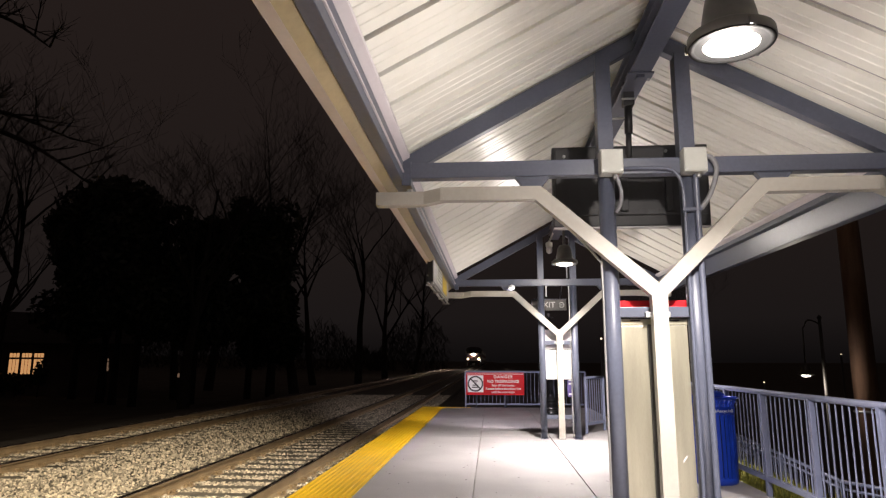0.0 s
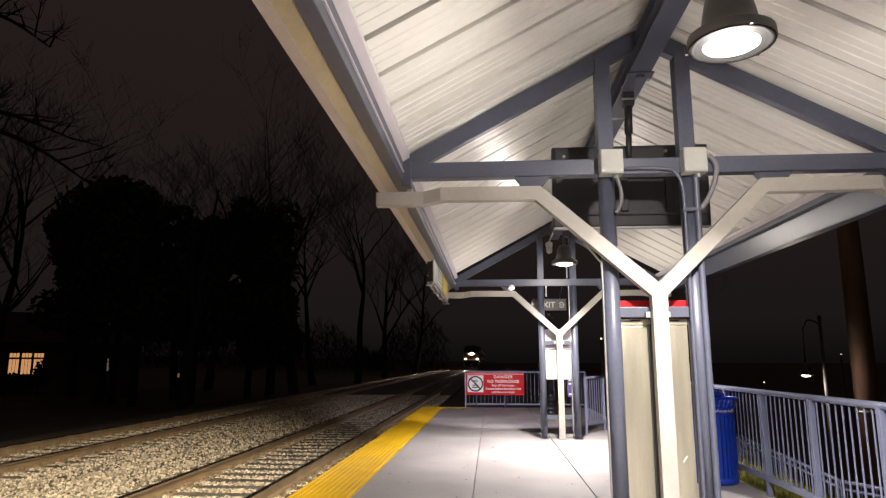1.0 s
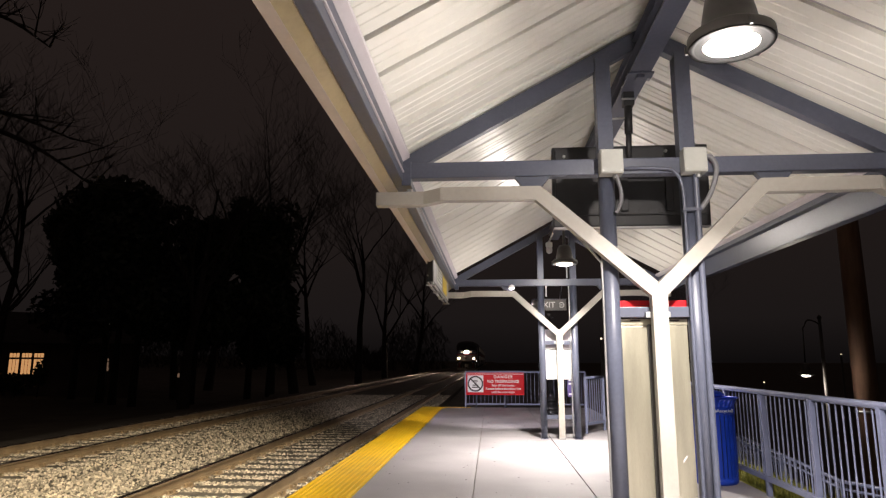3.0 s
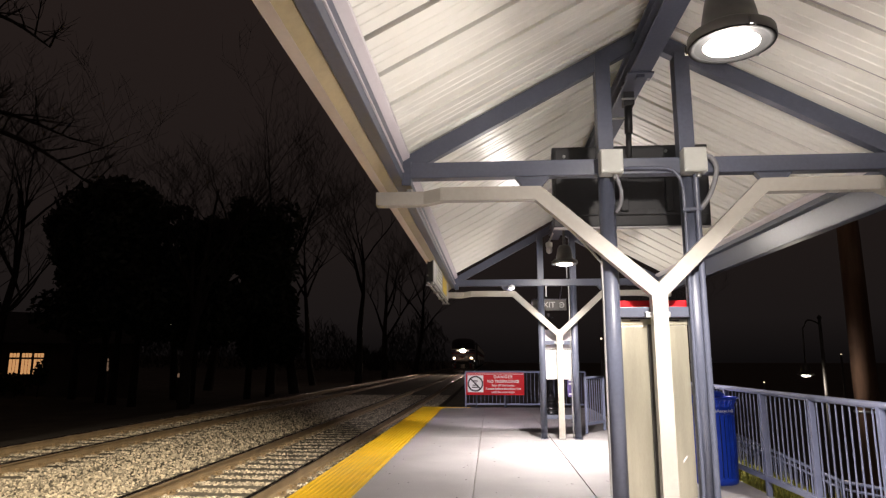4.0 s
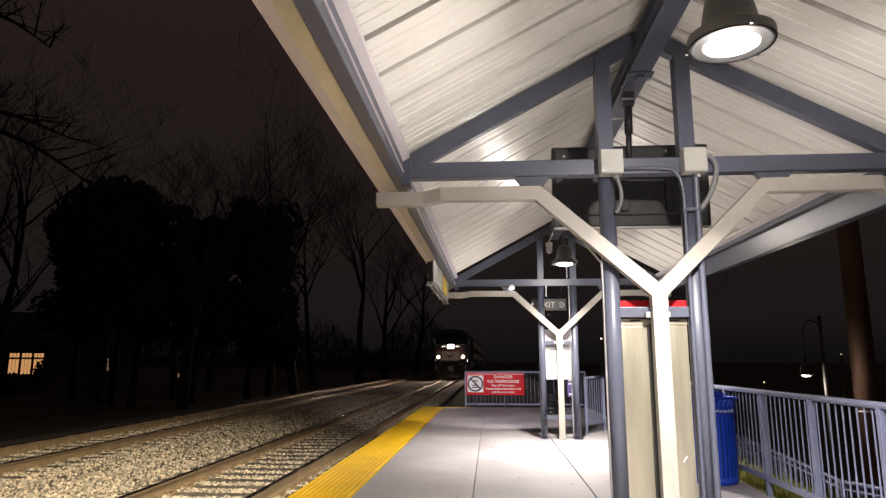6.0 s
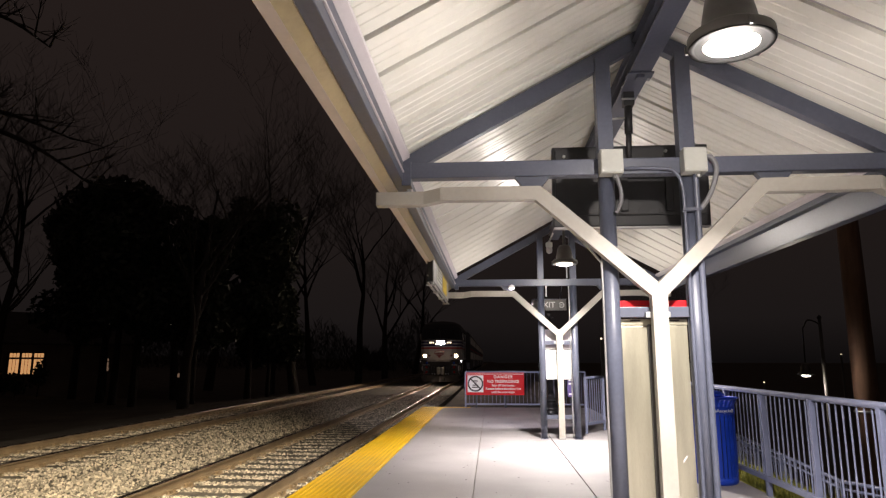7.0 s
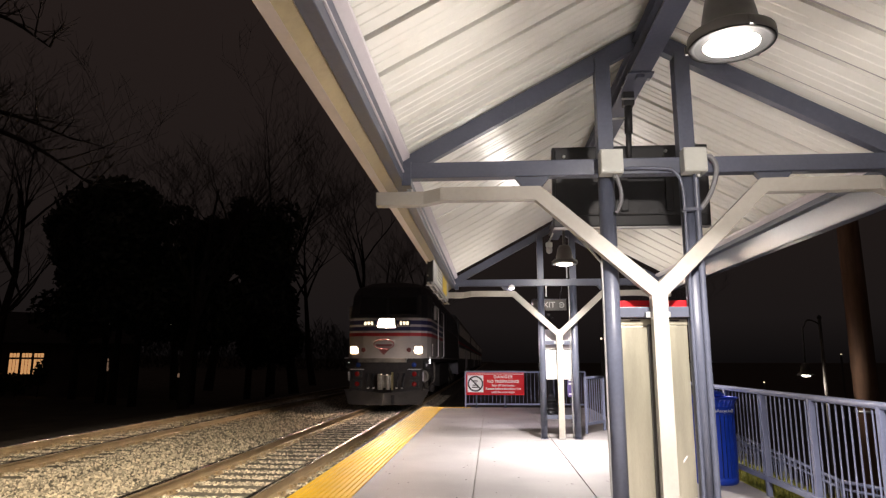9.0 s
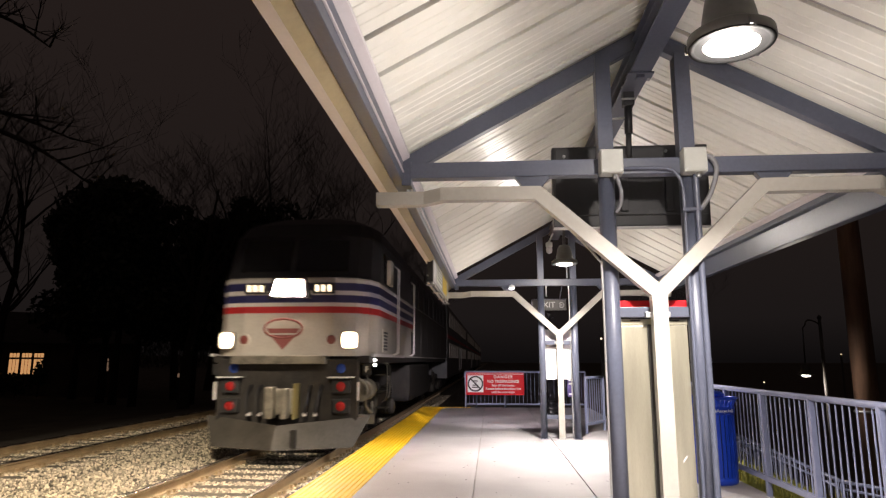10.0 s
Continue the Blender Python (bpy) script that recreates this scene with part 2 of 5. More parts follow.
def build_ground():
    xs = [-900, -300, -120, -70] + [-50 + 3 * i for i in range(13)] + [-11.2, -8, -5, -2.2, 2.45, 2.55, 3.05, 3.6, 4.3, 5, 5.8, 6.6, 7.4, 8.1, 10, 14, 20, 30, 50, 100, 300, 900]
    ys = [-300, -100, -40, -20] + [-10 + 2.5 * i for i in range(30)] + [80, 110, 160, 250, 500, 1500]
    bm = bm_new()
    g = [[bm.verts.new((x, y, ground_z(x, y))) for x in xs] for y in ys]
    for j in range(len(ys) - 1):
        for i in range(len(xs) - 1):
            bm.faces.new((g[j][i], g[j][i + 1], g[j + 1][i + 1], g[j + 1][i])).smooth = True
    return single("ground", bm, M_SOIL, "dark soil with leaf litter around the station", "ground", kind="structure")


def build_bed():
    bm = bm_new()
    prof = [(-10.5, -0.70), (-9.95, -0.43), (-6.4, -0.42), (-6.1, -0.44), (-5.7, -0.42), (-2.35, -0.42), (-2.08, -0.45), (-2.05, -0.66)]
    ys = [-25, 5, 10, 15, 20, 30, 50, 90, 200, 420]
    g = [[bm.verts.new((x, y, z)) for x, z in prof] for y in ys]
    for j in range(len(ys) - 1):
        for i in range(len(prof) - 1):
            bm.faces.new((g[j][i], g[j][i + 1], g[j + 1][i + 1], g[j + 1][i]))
    return single("ballast_bed", bm, M_BED, "grey crushed stone ballast bed under the tracks, darkened for the shade between stones", "ballast", kind="structure")


def stones(name, n, pick, size, label):
    rnd = random.Random(5)
    base = bmesh.new()
    bmesh.ops.create_icosphere(base, subdivisions=1, radius=1.0)
    bv = [v.co.copy() for v in base.verts]
    bf = [[v.index for v in f.verts] for f in base.faces]
    base.free()
    verts, faces = [], []
    for _ in range(n):
        x, y, z = pick(rnd)
        s = size * rnd.uniform(0.55, 1.25)
        q = Euler((rnd.uniform(0, 6.3), rnd.uniform(0, 6.3), rnd.uniform(0, 6.3))).to_matrix()
        sc = Vector((s * rnd.uniform(0.7, 1.25), s * rnd.uniform(0.6, 1.0), s * rnd.uniform(0.5, 0.9)))
        o = len(verts)
        for v in bv:
            j = rnd.uniform(0.72, 1.12)
            p = q @ Vector((v.x * sc.x * j, v.y * sc.y * j, v.z * sc.z * j))
            verts.append((x + p.x, y + p.y, z + p.z))
        faces += [[o + i for i in f] for f in bf]
    me = bpy.data.meshes.new(name)
    me.from_pydata(verts, [], faces)
    me.materials.append(M_STONE)
    return tagged(new(name, me), label, "ballast", kind="stuff")


def pick_near(rnd):
    while True:
        y = 7.6 + 26 * rnd.random() ** 1.8
        x = rnd.uniform(-9.95, -2.1)
        z = -0.425 + rnd.uniform(-0.035, 0.03)
        for c in (TRACK_X, TRACK2_X):
            if abs(x - c) < 1.32:
                # between the ties, lower
                ph = (y / 0.5) % 1.0
                if 0.12 < ph < 0.62:
                    z = -99
                else:
                    z = -0.425
        if z > -9:
            if -6.6 < x < -5.5:
                z -= 0.01
            return x, y, z


def rail_bm(y0, y1):
    """A flat-bottomed rail: foot, web and head, standing on z 0, top at 0.17."""
    prof = [(-0.07, 0), (0.07, 0), (0.07, 0.012), (0.018, 0.03), (0.009, 0.045), (0.009, 0.12), (0.034, 0.132), (0.034, 0.158),
            (-0.034, 0.158), (-0.034, 0.132), (-0.009, 0.12), (-0.009, 0.045), (-0.018, 0.03), (-0.07, 0.012)]
    bm = bm_new()
    prism(bm, prof, lambda u, v, w: (u, y0 + w, v), y1 - y0)
    return bm


def rail_head_bm(y0, y1):
    """The worn running surface: a crowned top with rounded shoulders."""
    prof = [(0.035 * math.copysign(abs(math.cos(a)) ** 0.6, math.cos(a)), 0.150 + 0.022 * math.sin(a) ** 0.55) for a in (math.pi * k / 18 for k in range(19))]
    bm = bm_new()
    rings = [[bm.verts.new((x, y, z)) for x, z in prof] for y in (y0, y1)]
    for k in range(len(prof) - 1):
        bm.faces.new((rings[0][k], rings[0][k + 1], rings[1][k + 1], rings[1][k])).smooth = True
    bmesh.ops.recalc_face_normals(bm, faces=bm.faces)
    return bm


def build_track(xc, label):
    tr = thing("railway_track", (xc, 0, RAIL_Z - 0.17), label, "railway track", "railway tracks")
    for s in (-1, 1):
        r = part("rail", rail_bm(-25, 420), M_RAIL, tr, "brown rusty steel rail", I(s * 0.7525, 0, 0))
        bm = rail_head_bm(-25, 420)
        part("rail_head", bm, M_SHINE, r, "worn shiny running surface")
    bm = bm_new()
    box(bm, -1.3, 1.3, -0.115, 0.115, -0.16, -0.004, 0.012)
    tie = part("tie", bm, M_TIE, tr, "", I(0, 5.185, 0))
    plate = bm_new()
    box(plate, -0.17, 0.17, -0.09, 0.09, -0.002, 0.014, 0.003)
    for a, b in ((-0.1, 0.05), (0.1, -0.05), (-0.13, -0.05), (0.13, 0.05)):
        box(plate, a - 0.014, a + 0.014, b - 0.014, b + 0.014, 0.01, 0.055)
        box(plate, a - 0.026, a + 0.026, b - 0.02, b + 0.02, 0.045, 0.06)
    pl = part("tie_plate", plate, M_RAIL, tr, "rusty tie plate with spikes", I(-0.7525, 5.185, 0))
    again(pl, I(0.7525, 5.185, 0))
    rnd = random.Random(3)
    for i in range(1, 110):
        y = 5.185 + i * 0.5
        again(tie, pose(rnd.uniform(-0.03, 0.03), y, rnd.uniform(-0.006, 0.0), 0, 0, rnd.uniform(-0.8, 0.8)))
        if i < 60:
            again(pl, I(-0.7525, y, 0))
            again(pl, I(0.7525, y, 0))
    return tr


def build_platform():
    pf = tagged(thing("platform", (0, 0, 0), "pale concrete station platform with sawn joints", "platform", kind="structure"))
    bm = bm_new()
    box(bm, -1.985, 2.78, -9, 19.2, -0.75, -0.024, 0.004)
    part("platform_base", bm, M_CONC2, pf, "stained concrete platform edge")
    xs = [-1.405, -0.20, 1.03, 2.80]
    ys = [-9, -6.0, -3.0, 0.0, 3.0, 6.0, 11.85, 15.6, 19.2]
    for i in range(3):
        for j in range(8):
            bm = bm_new()
            box(bm, xs[i] + 0.006, xs[i + 1] - 0.006, ys[j] + 0.005, ys[j + 1] - 0.005, -0.023, 0.0, 0.004)
            part("slab", bm, M_CONC, pf)
    for j in range(47):
        y = -9 + j * 0.6
        bm = bm_new()
        box(bm, -2.03, -1.409, y + 0.0015, y + 0.5985, -0.06, 0.004, 0.002)
        part("tactile_tile", bm, M_YEL, pf)
    # warning strip across the platform's end
    for i in range(4):
        bm = bm_new()
        box(bm, -1.405 + i * 0.2, -1.207 + i * 0.2, 18.9, 19.22, -0.05, 0.006, 0.002)
        part("tactile_tile", bm, M_YEL, pf)
    verts, faces = [], []
    for j in range(250):
        y = 4.8 + j * 0.058
        for i in range(10):
            x = -2.0 + i * 0.0615
            o = len(verts)
            for r, z in ((0.016, 0.0035), (0.010, 0.010)):
                for k in range(6):
                    verts.append((x + r * math.cos(k * 1.0472), y + r * math.sin(k * 1.0472), z))
            for k in range(6):
                faces.append((o + k, o + (k + 1) % 6, o + 6 + (k + 1) % 6, o + 6 + k))
            faces.append(tuple(o + 6 + k for k in range(6)))
    me = bpy.data.meshes.new("dome")
    me.from_pydata(verts, [], faces)
    me.materials.append(M_YEL)
    d = new("dome", me)
    d.parent = pf
    tagged(d, "yellow raised warning domes", kind="stuff")
    return pf


# ---------------------------------------------------------------- canopy
def roof_panel_bm(width, length):
    """One sheet, u along the ridge, v up the slope from 0 to length, seen from below: seam groove and two ribs."""
    prof = [(0, 0.062), (0.028, 0.062), (0.034, 0.0), (0.118, 0.0), (0.124, 0.005), (0.136, 0.005), (0.142, 0.0), (0.196, 0.0), (0.202, 0.005), (0.214, 0.005), (0.220, 0.0),
            (0.272, 0.0), (0.278, 0.005), (0.290, 0.005), (0.296, 0.0), (width - 0.018, 0.0), (width - 0.011, 0.062), (width, 0.062), (width, 0.075), (0, 0.075)]
    bm = bm_new()
    prism(bm, prof, lambda u, v, w: (w, u, v), length)
    return bm


def build_canopy():
    cp = thing("platform_canopy", (XC, 0, 0), "open gabled platform canopy, blue-grey steel frame, white ribbed metal roof", "canopy")
    half = 1.82
    length = (half + 0.02) / math.cos(SLOPE)
    W = 0.405
    z_eave = 2.86
    first = seam = None
    y = 2.85 - 22 * W
    for j in range(46):
        yy = y + j * W
        if yy + W > ROOF_Y1:
            break
        for s in (-1, 1):
            if s < 0:
                m = I(-half, yy, z_eave) @ pose(0, 0, 0, 0, -math.degrees(SLOPE), 0)
            else:
                m = I(half, yy + W, z_eave) @ pose(0, 0, 0, 0, 0, 180) @ pose(0, 0, 0, 0, -math.degrees(SLOPE), 0)
            if first is None:
                first = part("roof_panel", roof_panel_bm(W, length), M_ROOF, cp, "white ribbed metal roof sheet", m)
                # grey strip in the groove: the seam's shade as a darker colour
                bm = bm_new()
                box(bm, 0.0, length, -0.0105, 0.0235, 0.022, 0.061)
                seam = part("seam_strip", bm, M_SEAM_SHADE, cp, "grey strip that puts the shade of a roof seam into colour", m)
            else:
                again(first, m)
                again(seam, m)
    # ridge beam, eave beams, trims, gutters
    bm = bm_new()
    box(bm, -0.045, 0.045, ROOF_Y0, 11.68, 3.545, 3.79, 0.004)
    rb = part("ridge_beam", bm, M_BLUE, cp)
    bm = bm_new()
    box(bm, -0.08, 0.08, ROOF_Y0, 11.68, 3.53, 3.544, 0.003)
    part("bottom_flange", bm, M_BLUE, rb)
    bm = bm_new()
    box(bm, -0.10, 0.10, 4.70, 4.80, 3.515, 3.5285, 0.003)
    box(bm, -0.03, 0.03, 4.72, 4.78, 3.49, 3.516, 0.004)
    part("beam_clamp", bm, M_BLUE, rb)
    for s, w in ((-1, 0.03), (1, 0.05)):
        bm = bm_new()
        box(bm, s * 0.046, s * (0.060 + w), ROOF_Y0, 11.68, 3.615, 3.627, 0.003)
        part("flange", bm, M_BLUE, rb)
        bm = bm_new()
        box(bm, s * 0.046, s * (0.060 + w), ROOF_Y0, 11.68, 3.70, 3.715, 0.003)
        part("flange", bm, M_BLUE, rb)
    bm = bm_new()
    prism(bm, [(-0.2, -0.09), (0, 0.02), (0.2, -0.09), (0.2, -0.07), (0, 0.04), (-0.2, -0.07)], lambda u, v, w: (u, ROOF_Y0 - 0.05 + w, 3.95 + v), ROOF_Y1 - ROOF_Y0 + 0.1)
    part("ridge_cap", bm, M_ROOF, cp)
    # track side: gutter with a sloped inner face under a blue eave beam
    bm = bm_new()
    box(bm, -1.895, -1.817, ROOF_Y0, 11.70, 2.65, 2.875, 0.005)
    part("eave_beam", bm, M_BLUE, cp)
    # pale instead of blue: the edge's highlight is put into the flange's colour
    bm = bm_new()
    box(bm, -1.822, -1.806, ROOF_Y0, 11.70, 2.715, 2.727, 0.003)
    part("eave_flange", bm, M_TRIM, cp, "thin flange edge, coloured pale for its highlight")
    bm = bm_new()
    prism(bm, [(-2.023, 2.615), (-1.96, 2.612), (-1.90, 2.652), (-1.90, 2.80), (-1.912, 2.80), (-1.912, 2.665), (-1.965, 2.628), (-2.01, 2.63), (-2.01, 2.80), (-2.03, 2.80)],
          lambda u, v, w: (u, ROOF_Y0 + w, v), ROOF_Y1 - ROOF_Y0)
    part("gutter", bm, M_CREAM, cp, "cream painted eaves gutter")
    # inner face of the gutter, darker and yellower than its bottom
    bm = bm_new()
    prism(bm, [(-1.957, 2.609), (-1.897, 2.649), (-1.897, 2.655), (-1.957, 2.613)], lambda u, v, w: (u, ROOF_Y0 + w, v), ROOF_Y1 - ROOF_Y0)
    part("gutter_soffit", bm, M_TAN, cp, "tan strip along the gutter's inner face")
    # far side: deep blue-grey fascia below the eave
    bm = bm_new()
    box(bm, 1.817, 1.90, ROOF_Y0, 11.70, 2.755, 2.875, 0.005)
    part("eave_beam", bm, M_BLUE, cp)
    bm = bm_new()
    prism(bm, [(1.90, 2.75), (1.93, 2.56), (1.93, 2.545), (2.02, 2.545), (2.02, 2.80), (1.90, 2.80)], lambda u, v, w: (u, ROOF_Y0 + w, v), ROOF_Y1 - ROOF_Y0)
    part("fascia", bm, M_BLUE, cp)
    for s in (-1, 1):
        bm = bm_new()
        prism(bm, [(1.828, 2.80), (1.768, 2.835), (1.768, 2.86), (1.828, 2.86)], lambda u, v, w: (s * u, ROOF_Y0 + w, v), 11.70 - ROOF_Y0)
        part("eave_trim", bm, M_TRIM, cp, "pale grey closure strip along the eave")
    for ty in TRUSS_Y:
        dx = 0.022 if ty > 8 else -0.032
        for s in (-1, 1):
            bm = bm_new()
            beam(bm, (s * 1.80, ty, 2.775), (s * 0.03, ty, 2.775 + 0.545 * 1.77), 0.075, 0.125)
            part("rafter", bm, M_BLUE, cp)
            bm = bm_new()
            beam(bm, (s * 0.29 + dx, ty, 2.79), (s * 0.29 + dx, ty, 3.60), 0.11, 0.11, up=(0, 1, 0))
            part("upright", bm, M_BLUE, cp)
            bm = bm_new()
            tube(bm, [(s * 0.29 + dx, ty, 0.0), (s * 0.29 + dx, ty, 2.67)], 0.059, 24)
            p = part("post", bm, M_BLUE, cp, "round blue-grey steel post")
            bm = bm_new()
            box(bm, s * 0.29 + dx - 0.07, s * 0.29 + dx + 0.07, ty - 0.07, ty + 0.07, 0.0, 0.012, 0.003)
            part("base_plate", bm, M_BLUE, p)
        bm = bm_new()
        box(bm, -1.83, 1.83, ty - 0.05, ty + 0.05, 2.67, 2.79, 0.008)
        part("bottom_chord", bm, M_BLUE, cp)
        for s in (-1, 1):
            bm = bm_new()
            box(bm, s * 1.79 - 0.035, s * 1.79 + 0.035, ty - 0.055, ty + 0.055, 2.615, 2.80, 0.005)
            part("end_bracket", bm, M_BLUE, cp)
            bm = bm_new()
            prism(bm, [(-0.13, 0), (0.13, 0), (0.07, -0.075), (-0.07, -0.075)], lambda u, v, w: (s * 0.86 + u, ty - 0.03 + w, 2.672 + v), 0.06)
            part("gusset", bm, M_BLUE, cp)
        for z in ((1.655, 0.37) if ty > 8 else (1.672, 0.37)):
            bm = bm_new()
            box(bm, -0.29 + dx, 0.29 + dx, ty - 0.03, ty + 0.03, z - 0.036, z + 0.036, 0.004)
            part("cross_rail", bm, M_BLUE, cp)
    return cp


def build_downspout(ty, dx, bend=0.0, rise=0.0):
    y = -0.10
    ds = thing("downspout", (XC + dx, ty, 0), "white square rainwater pipe, Y-shaped, in front of the canopy posts", "downspout", "rainwater downspouts")
    w = 0.104
    bm = bm_new()
    box(bm, -w / 2, w / 2, y - 0.04, y + 0.04, 0.03, 1.72, 0.006)
    part("pipe", bm, M_DOWN, ds)
    bm = bm_new()
    box(bm, -0.055, 0.055, y - 0.047, y + 0.047, 0.0, 0.04, 0.004)
    part("foot", bm, M_FRAME, ds, "dark grey pipe foot")
    bm = bm_new()
    prism(bm, [(-0.053, 1.70), (0.053, 1.70), (0.053, 1.775), (0.0, 1.866), (-0.053, 1.775)], lambda u, v, d: (u, y - 0.0425 + d, v), 0.085)
    part("junction", bm, M_DOWN, ds)
    for s in (-1, 1):
        e = -s * dx
        c = -s * bend
        r = rise if s > 0 else 0.0
        bm = bm_new()
        prism(bm, [(0.052, 1.777), (0.8044 + c, 2.471 + r), (1.53 + e, 2.475 + r), (1.53 + e, 2.573 + r), (0.7636 + c, 2.569 + r), (0.0015, 1.868)], lambda u, v, d: (s * u, y - 0.04 + d, v), 0.08)
        part("arm", bm, M_DOWN, ds)
        bm = bm_new()
        beam(bm, (s * (1.50 + e), y - 0.004, 2.525 + r), (s * (1.665 + e), y + 0.055, 2.506), 0.08, 0.098, bev=0.003)
        part("elbow", bm, M_DOWN, ds)
        bm = bm_new()
        beam(bm, (s * (1.655 + e), y + 0.055, 2.508), (s * (2.01 + e), y + 0.055, 2.508), 0.09, 0.102, bev=0.006)
        part("elbow", bm, M_DOWN, ds)
    bm = bm_new()
    box(bm, -0.085, 0.085, y + 0.03, y + 0.075, 1.63, 1.67, 0.004)
    part("strap", bm, M_GALV, ds, "bright metal pipe strap")
    return ds


def build_lamp(y):
    lp = thing("pendant_lamp", (XC, y, 2.85), "dark bronze bell pendant lamp, lit, hanging from the ridge", "lamp", "canopy pendant lamps")
    bm = bm_new()
    lathe(bm, [(0.137, 0.012), (0.150, -0.004), (0.196, -0.008), (0.203, 0.0), (0.200, 0.04), (0.17, 0.062), (0.135, 0.075), (0.125, 0.14), (0.105, 0.24), (0.075, 0.29), (0.03, 0.30)], 36)
    part("shade", bm, M_BRONZE, lp)
    bm = bm_new()
    lathe(bm, [(0.0, -0.034), (0.05, -0.031), (0.10, -0.020), (0.138, -0.004), (0.148, 0.008)], 32)
    part("diffuser", bm, M_LENS, lp, "glowing diffuser")
    # near-black ring over the rim: shade in colour, against the close lens light
    bm = bm_new()
    lathe(bm, [(0.149, 0.010), (0.156, -0.006), (0.197, -0.012), (0.199, -0.008)], 36)
    part("inner_rim", bm, M_RIM_DARK, lp, "rim underside round the diffuser, its shade put into a black colour")
    bm = bm_new()
    tube(bm, [(0, 0, 0.28), (0, 0, 0.72)], 0.022, 12)
    part("stem", bm, M_BRONZE, lp)
    bm = bm_new()
    lathe(bm, [(0.06, 0.66), (0.06, 0.71)], 20)
    part("ceiling_plate", bm, M_BRONZE, lp)
    for a in (0.6, 2.7, 4.8):
        bm = bm_new()
        box(bm, 0.204 * math.cos(a) - 0.009, 0.204 * math.cos(a) + 0.009, 0.204 * math.sin(a) - 0.009, 0.204 * math.sin(a) + 0.009, -0.010, 0.03, 0.003)
        part("clip", bm, M_BRONZE, lp)
    ld = bpy.data.lights.new("lamp_light", "AREA")
    ld.shape, ld.size, ld.energy, ld.color = "DISK", 0.24, LAMP_W, (1.0, 0.93, 0.85)
    ld.spread = radians(140)
    lo = new("lamp_light", ld)
    lo.matrix_basis = I(XC, y, 2.811)
    ld = bpy.data.lights.new("lens_light", "POINT")
    ld.shadow_soft_size, ld.energy, ld.color = 0.05, LENS_W, (1.0, 0.93, 0.84)
    new("lens_light", ld).matrix_basis = I(XC, y, 2.785)
    return lp


build_ground()
build_bed()
build_platform()
build_track(TRACK_X, "near railway track with brown rails on dark wooden ties")
build_track(TRACK2_X, "far railway track with brown rails on dark wooden ties")
stones("ballast_stones", 72000, pick_near, 0.029, "loose pale grey and tan ballast stones")
build_canopy()
for _y in TRUSS_Y:
    build_downspout(_y, *((0.028,) if _y > 8 else (-0.02, 0.026, 0.026)))
for _y in LAMP_Y:
    build_lamp(_y)


# ---------------------------------------------------------------- lamp post outside the canopy, and an added flood mast
def bell(bm, x, y, z):
    lathe(bm, [(0.137, z + 0.012), (0.150, z - 0.004), (0.196, z - 0.008), (0.203, z), (0.200, z + 0.04), (0.17, z + 0.062), (0.135, z + 0.075), (0.125, z + 0.14), (0.105, z + 0.24), (0.075, z + 0.29), (0.02, z + 0.32)], 28, x, y)


def gooseneck_post(at, height, reach, drop, lens, label, watts=0.0, size=1.0):
    lp = thing("lamp_post", at, label, "lamp post", "gooseneck lamp posts")
    bm = bm_new()
    tube(bm, [(0, 0, 0.0), (0, 0, height * 0.5), (0, 0, height)], 0.06, 14, r1=0.04)
    part("pole", bm, M_BRONZE, lp)
    bm = bm_new()
    lathe(bm, [(0.13, 0), (0.13, 0.05), (0.09, 0.3), (0.07, 0.34)], 16)
    part("base", bm, M_BRONZE, lp)
    bm = bm_new()
    lathe(bm, [(0.05, height), (0.06, height + 0.05), (0.0, height + 0.12)], 12)
    part("finial", bm, M_BRONZE, lp)
    top = height - 0.15
    pts = [(0, 0, top)]
    for i in range(1, 13):
        a = math.pi * 0.5 * i / 12
        pts.append((reach * math.sin(a), 0, top + 0.12 * math.sin(a * 2)))
    pts.append((reach + 0.08, 0, top - 0.10))
    pts.append((reach + 0.1, 0, top - drop + 0.3))
    bm = bm_new()
    tube(bm, pts, 0.02, 8)
    part("arm", bm, M_BRONZE, lp)
    bm = bm_new()
    bell(bm, reach + 0.1, 0, top - drop)
    part("shade", bm, M_BRONZE, lp)
    bm = bm_new()
    z = top - drop
    lathe(bm, [(0.0, z - 0.05), (0.08, z - 0.035), (0.134, z + 0.004), (0.137, z + 0.011)], 24, reach + 0.1)
    part("diffuser", bm, lens, lp, "glowing lens")
    if watts:
        ld = bpy.data.lights.new("post_light", "POINT")
        ld.shadow_soft_size, ld.energy, ld.color = 0.12, watts, (1.0, 0.90, 0.76)
        lo = new("post_light", ld)
        lo.matrix_basis = lp.matrix_basis @ I(reach + 0.1, 0, z - 0.16)
    return lp


gooseneck_post(pose(7.95 + 0.9, 18.0, -3.1, 0, 0, 185), 5.55, 0.40, 1.33, M_LENS2, "dark gooseneck lamp post beside the lower path, lit", 55)


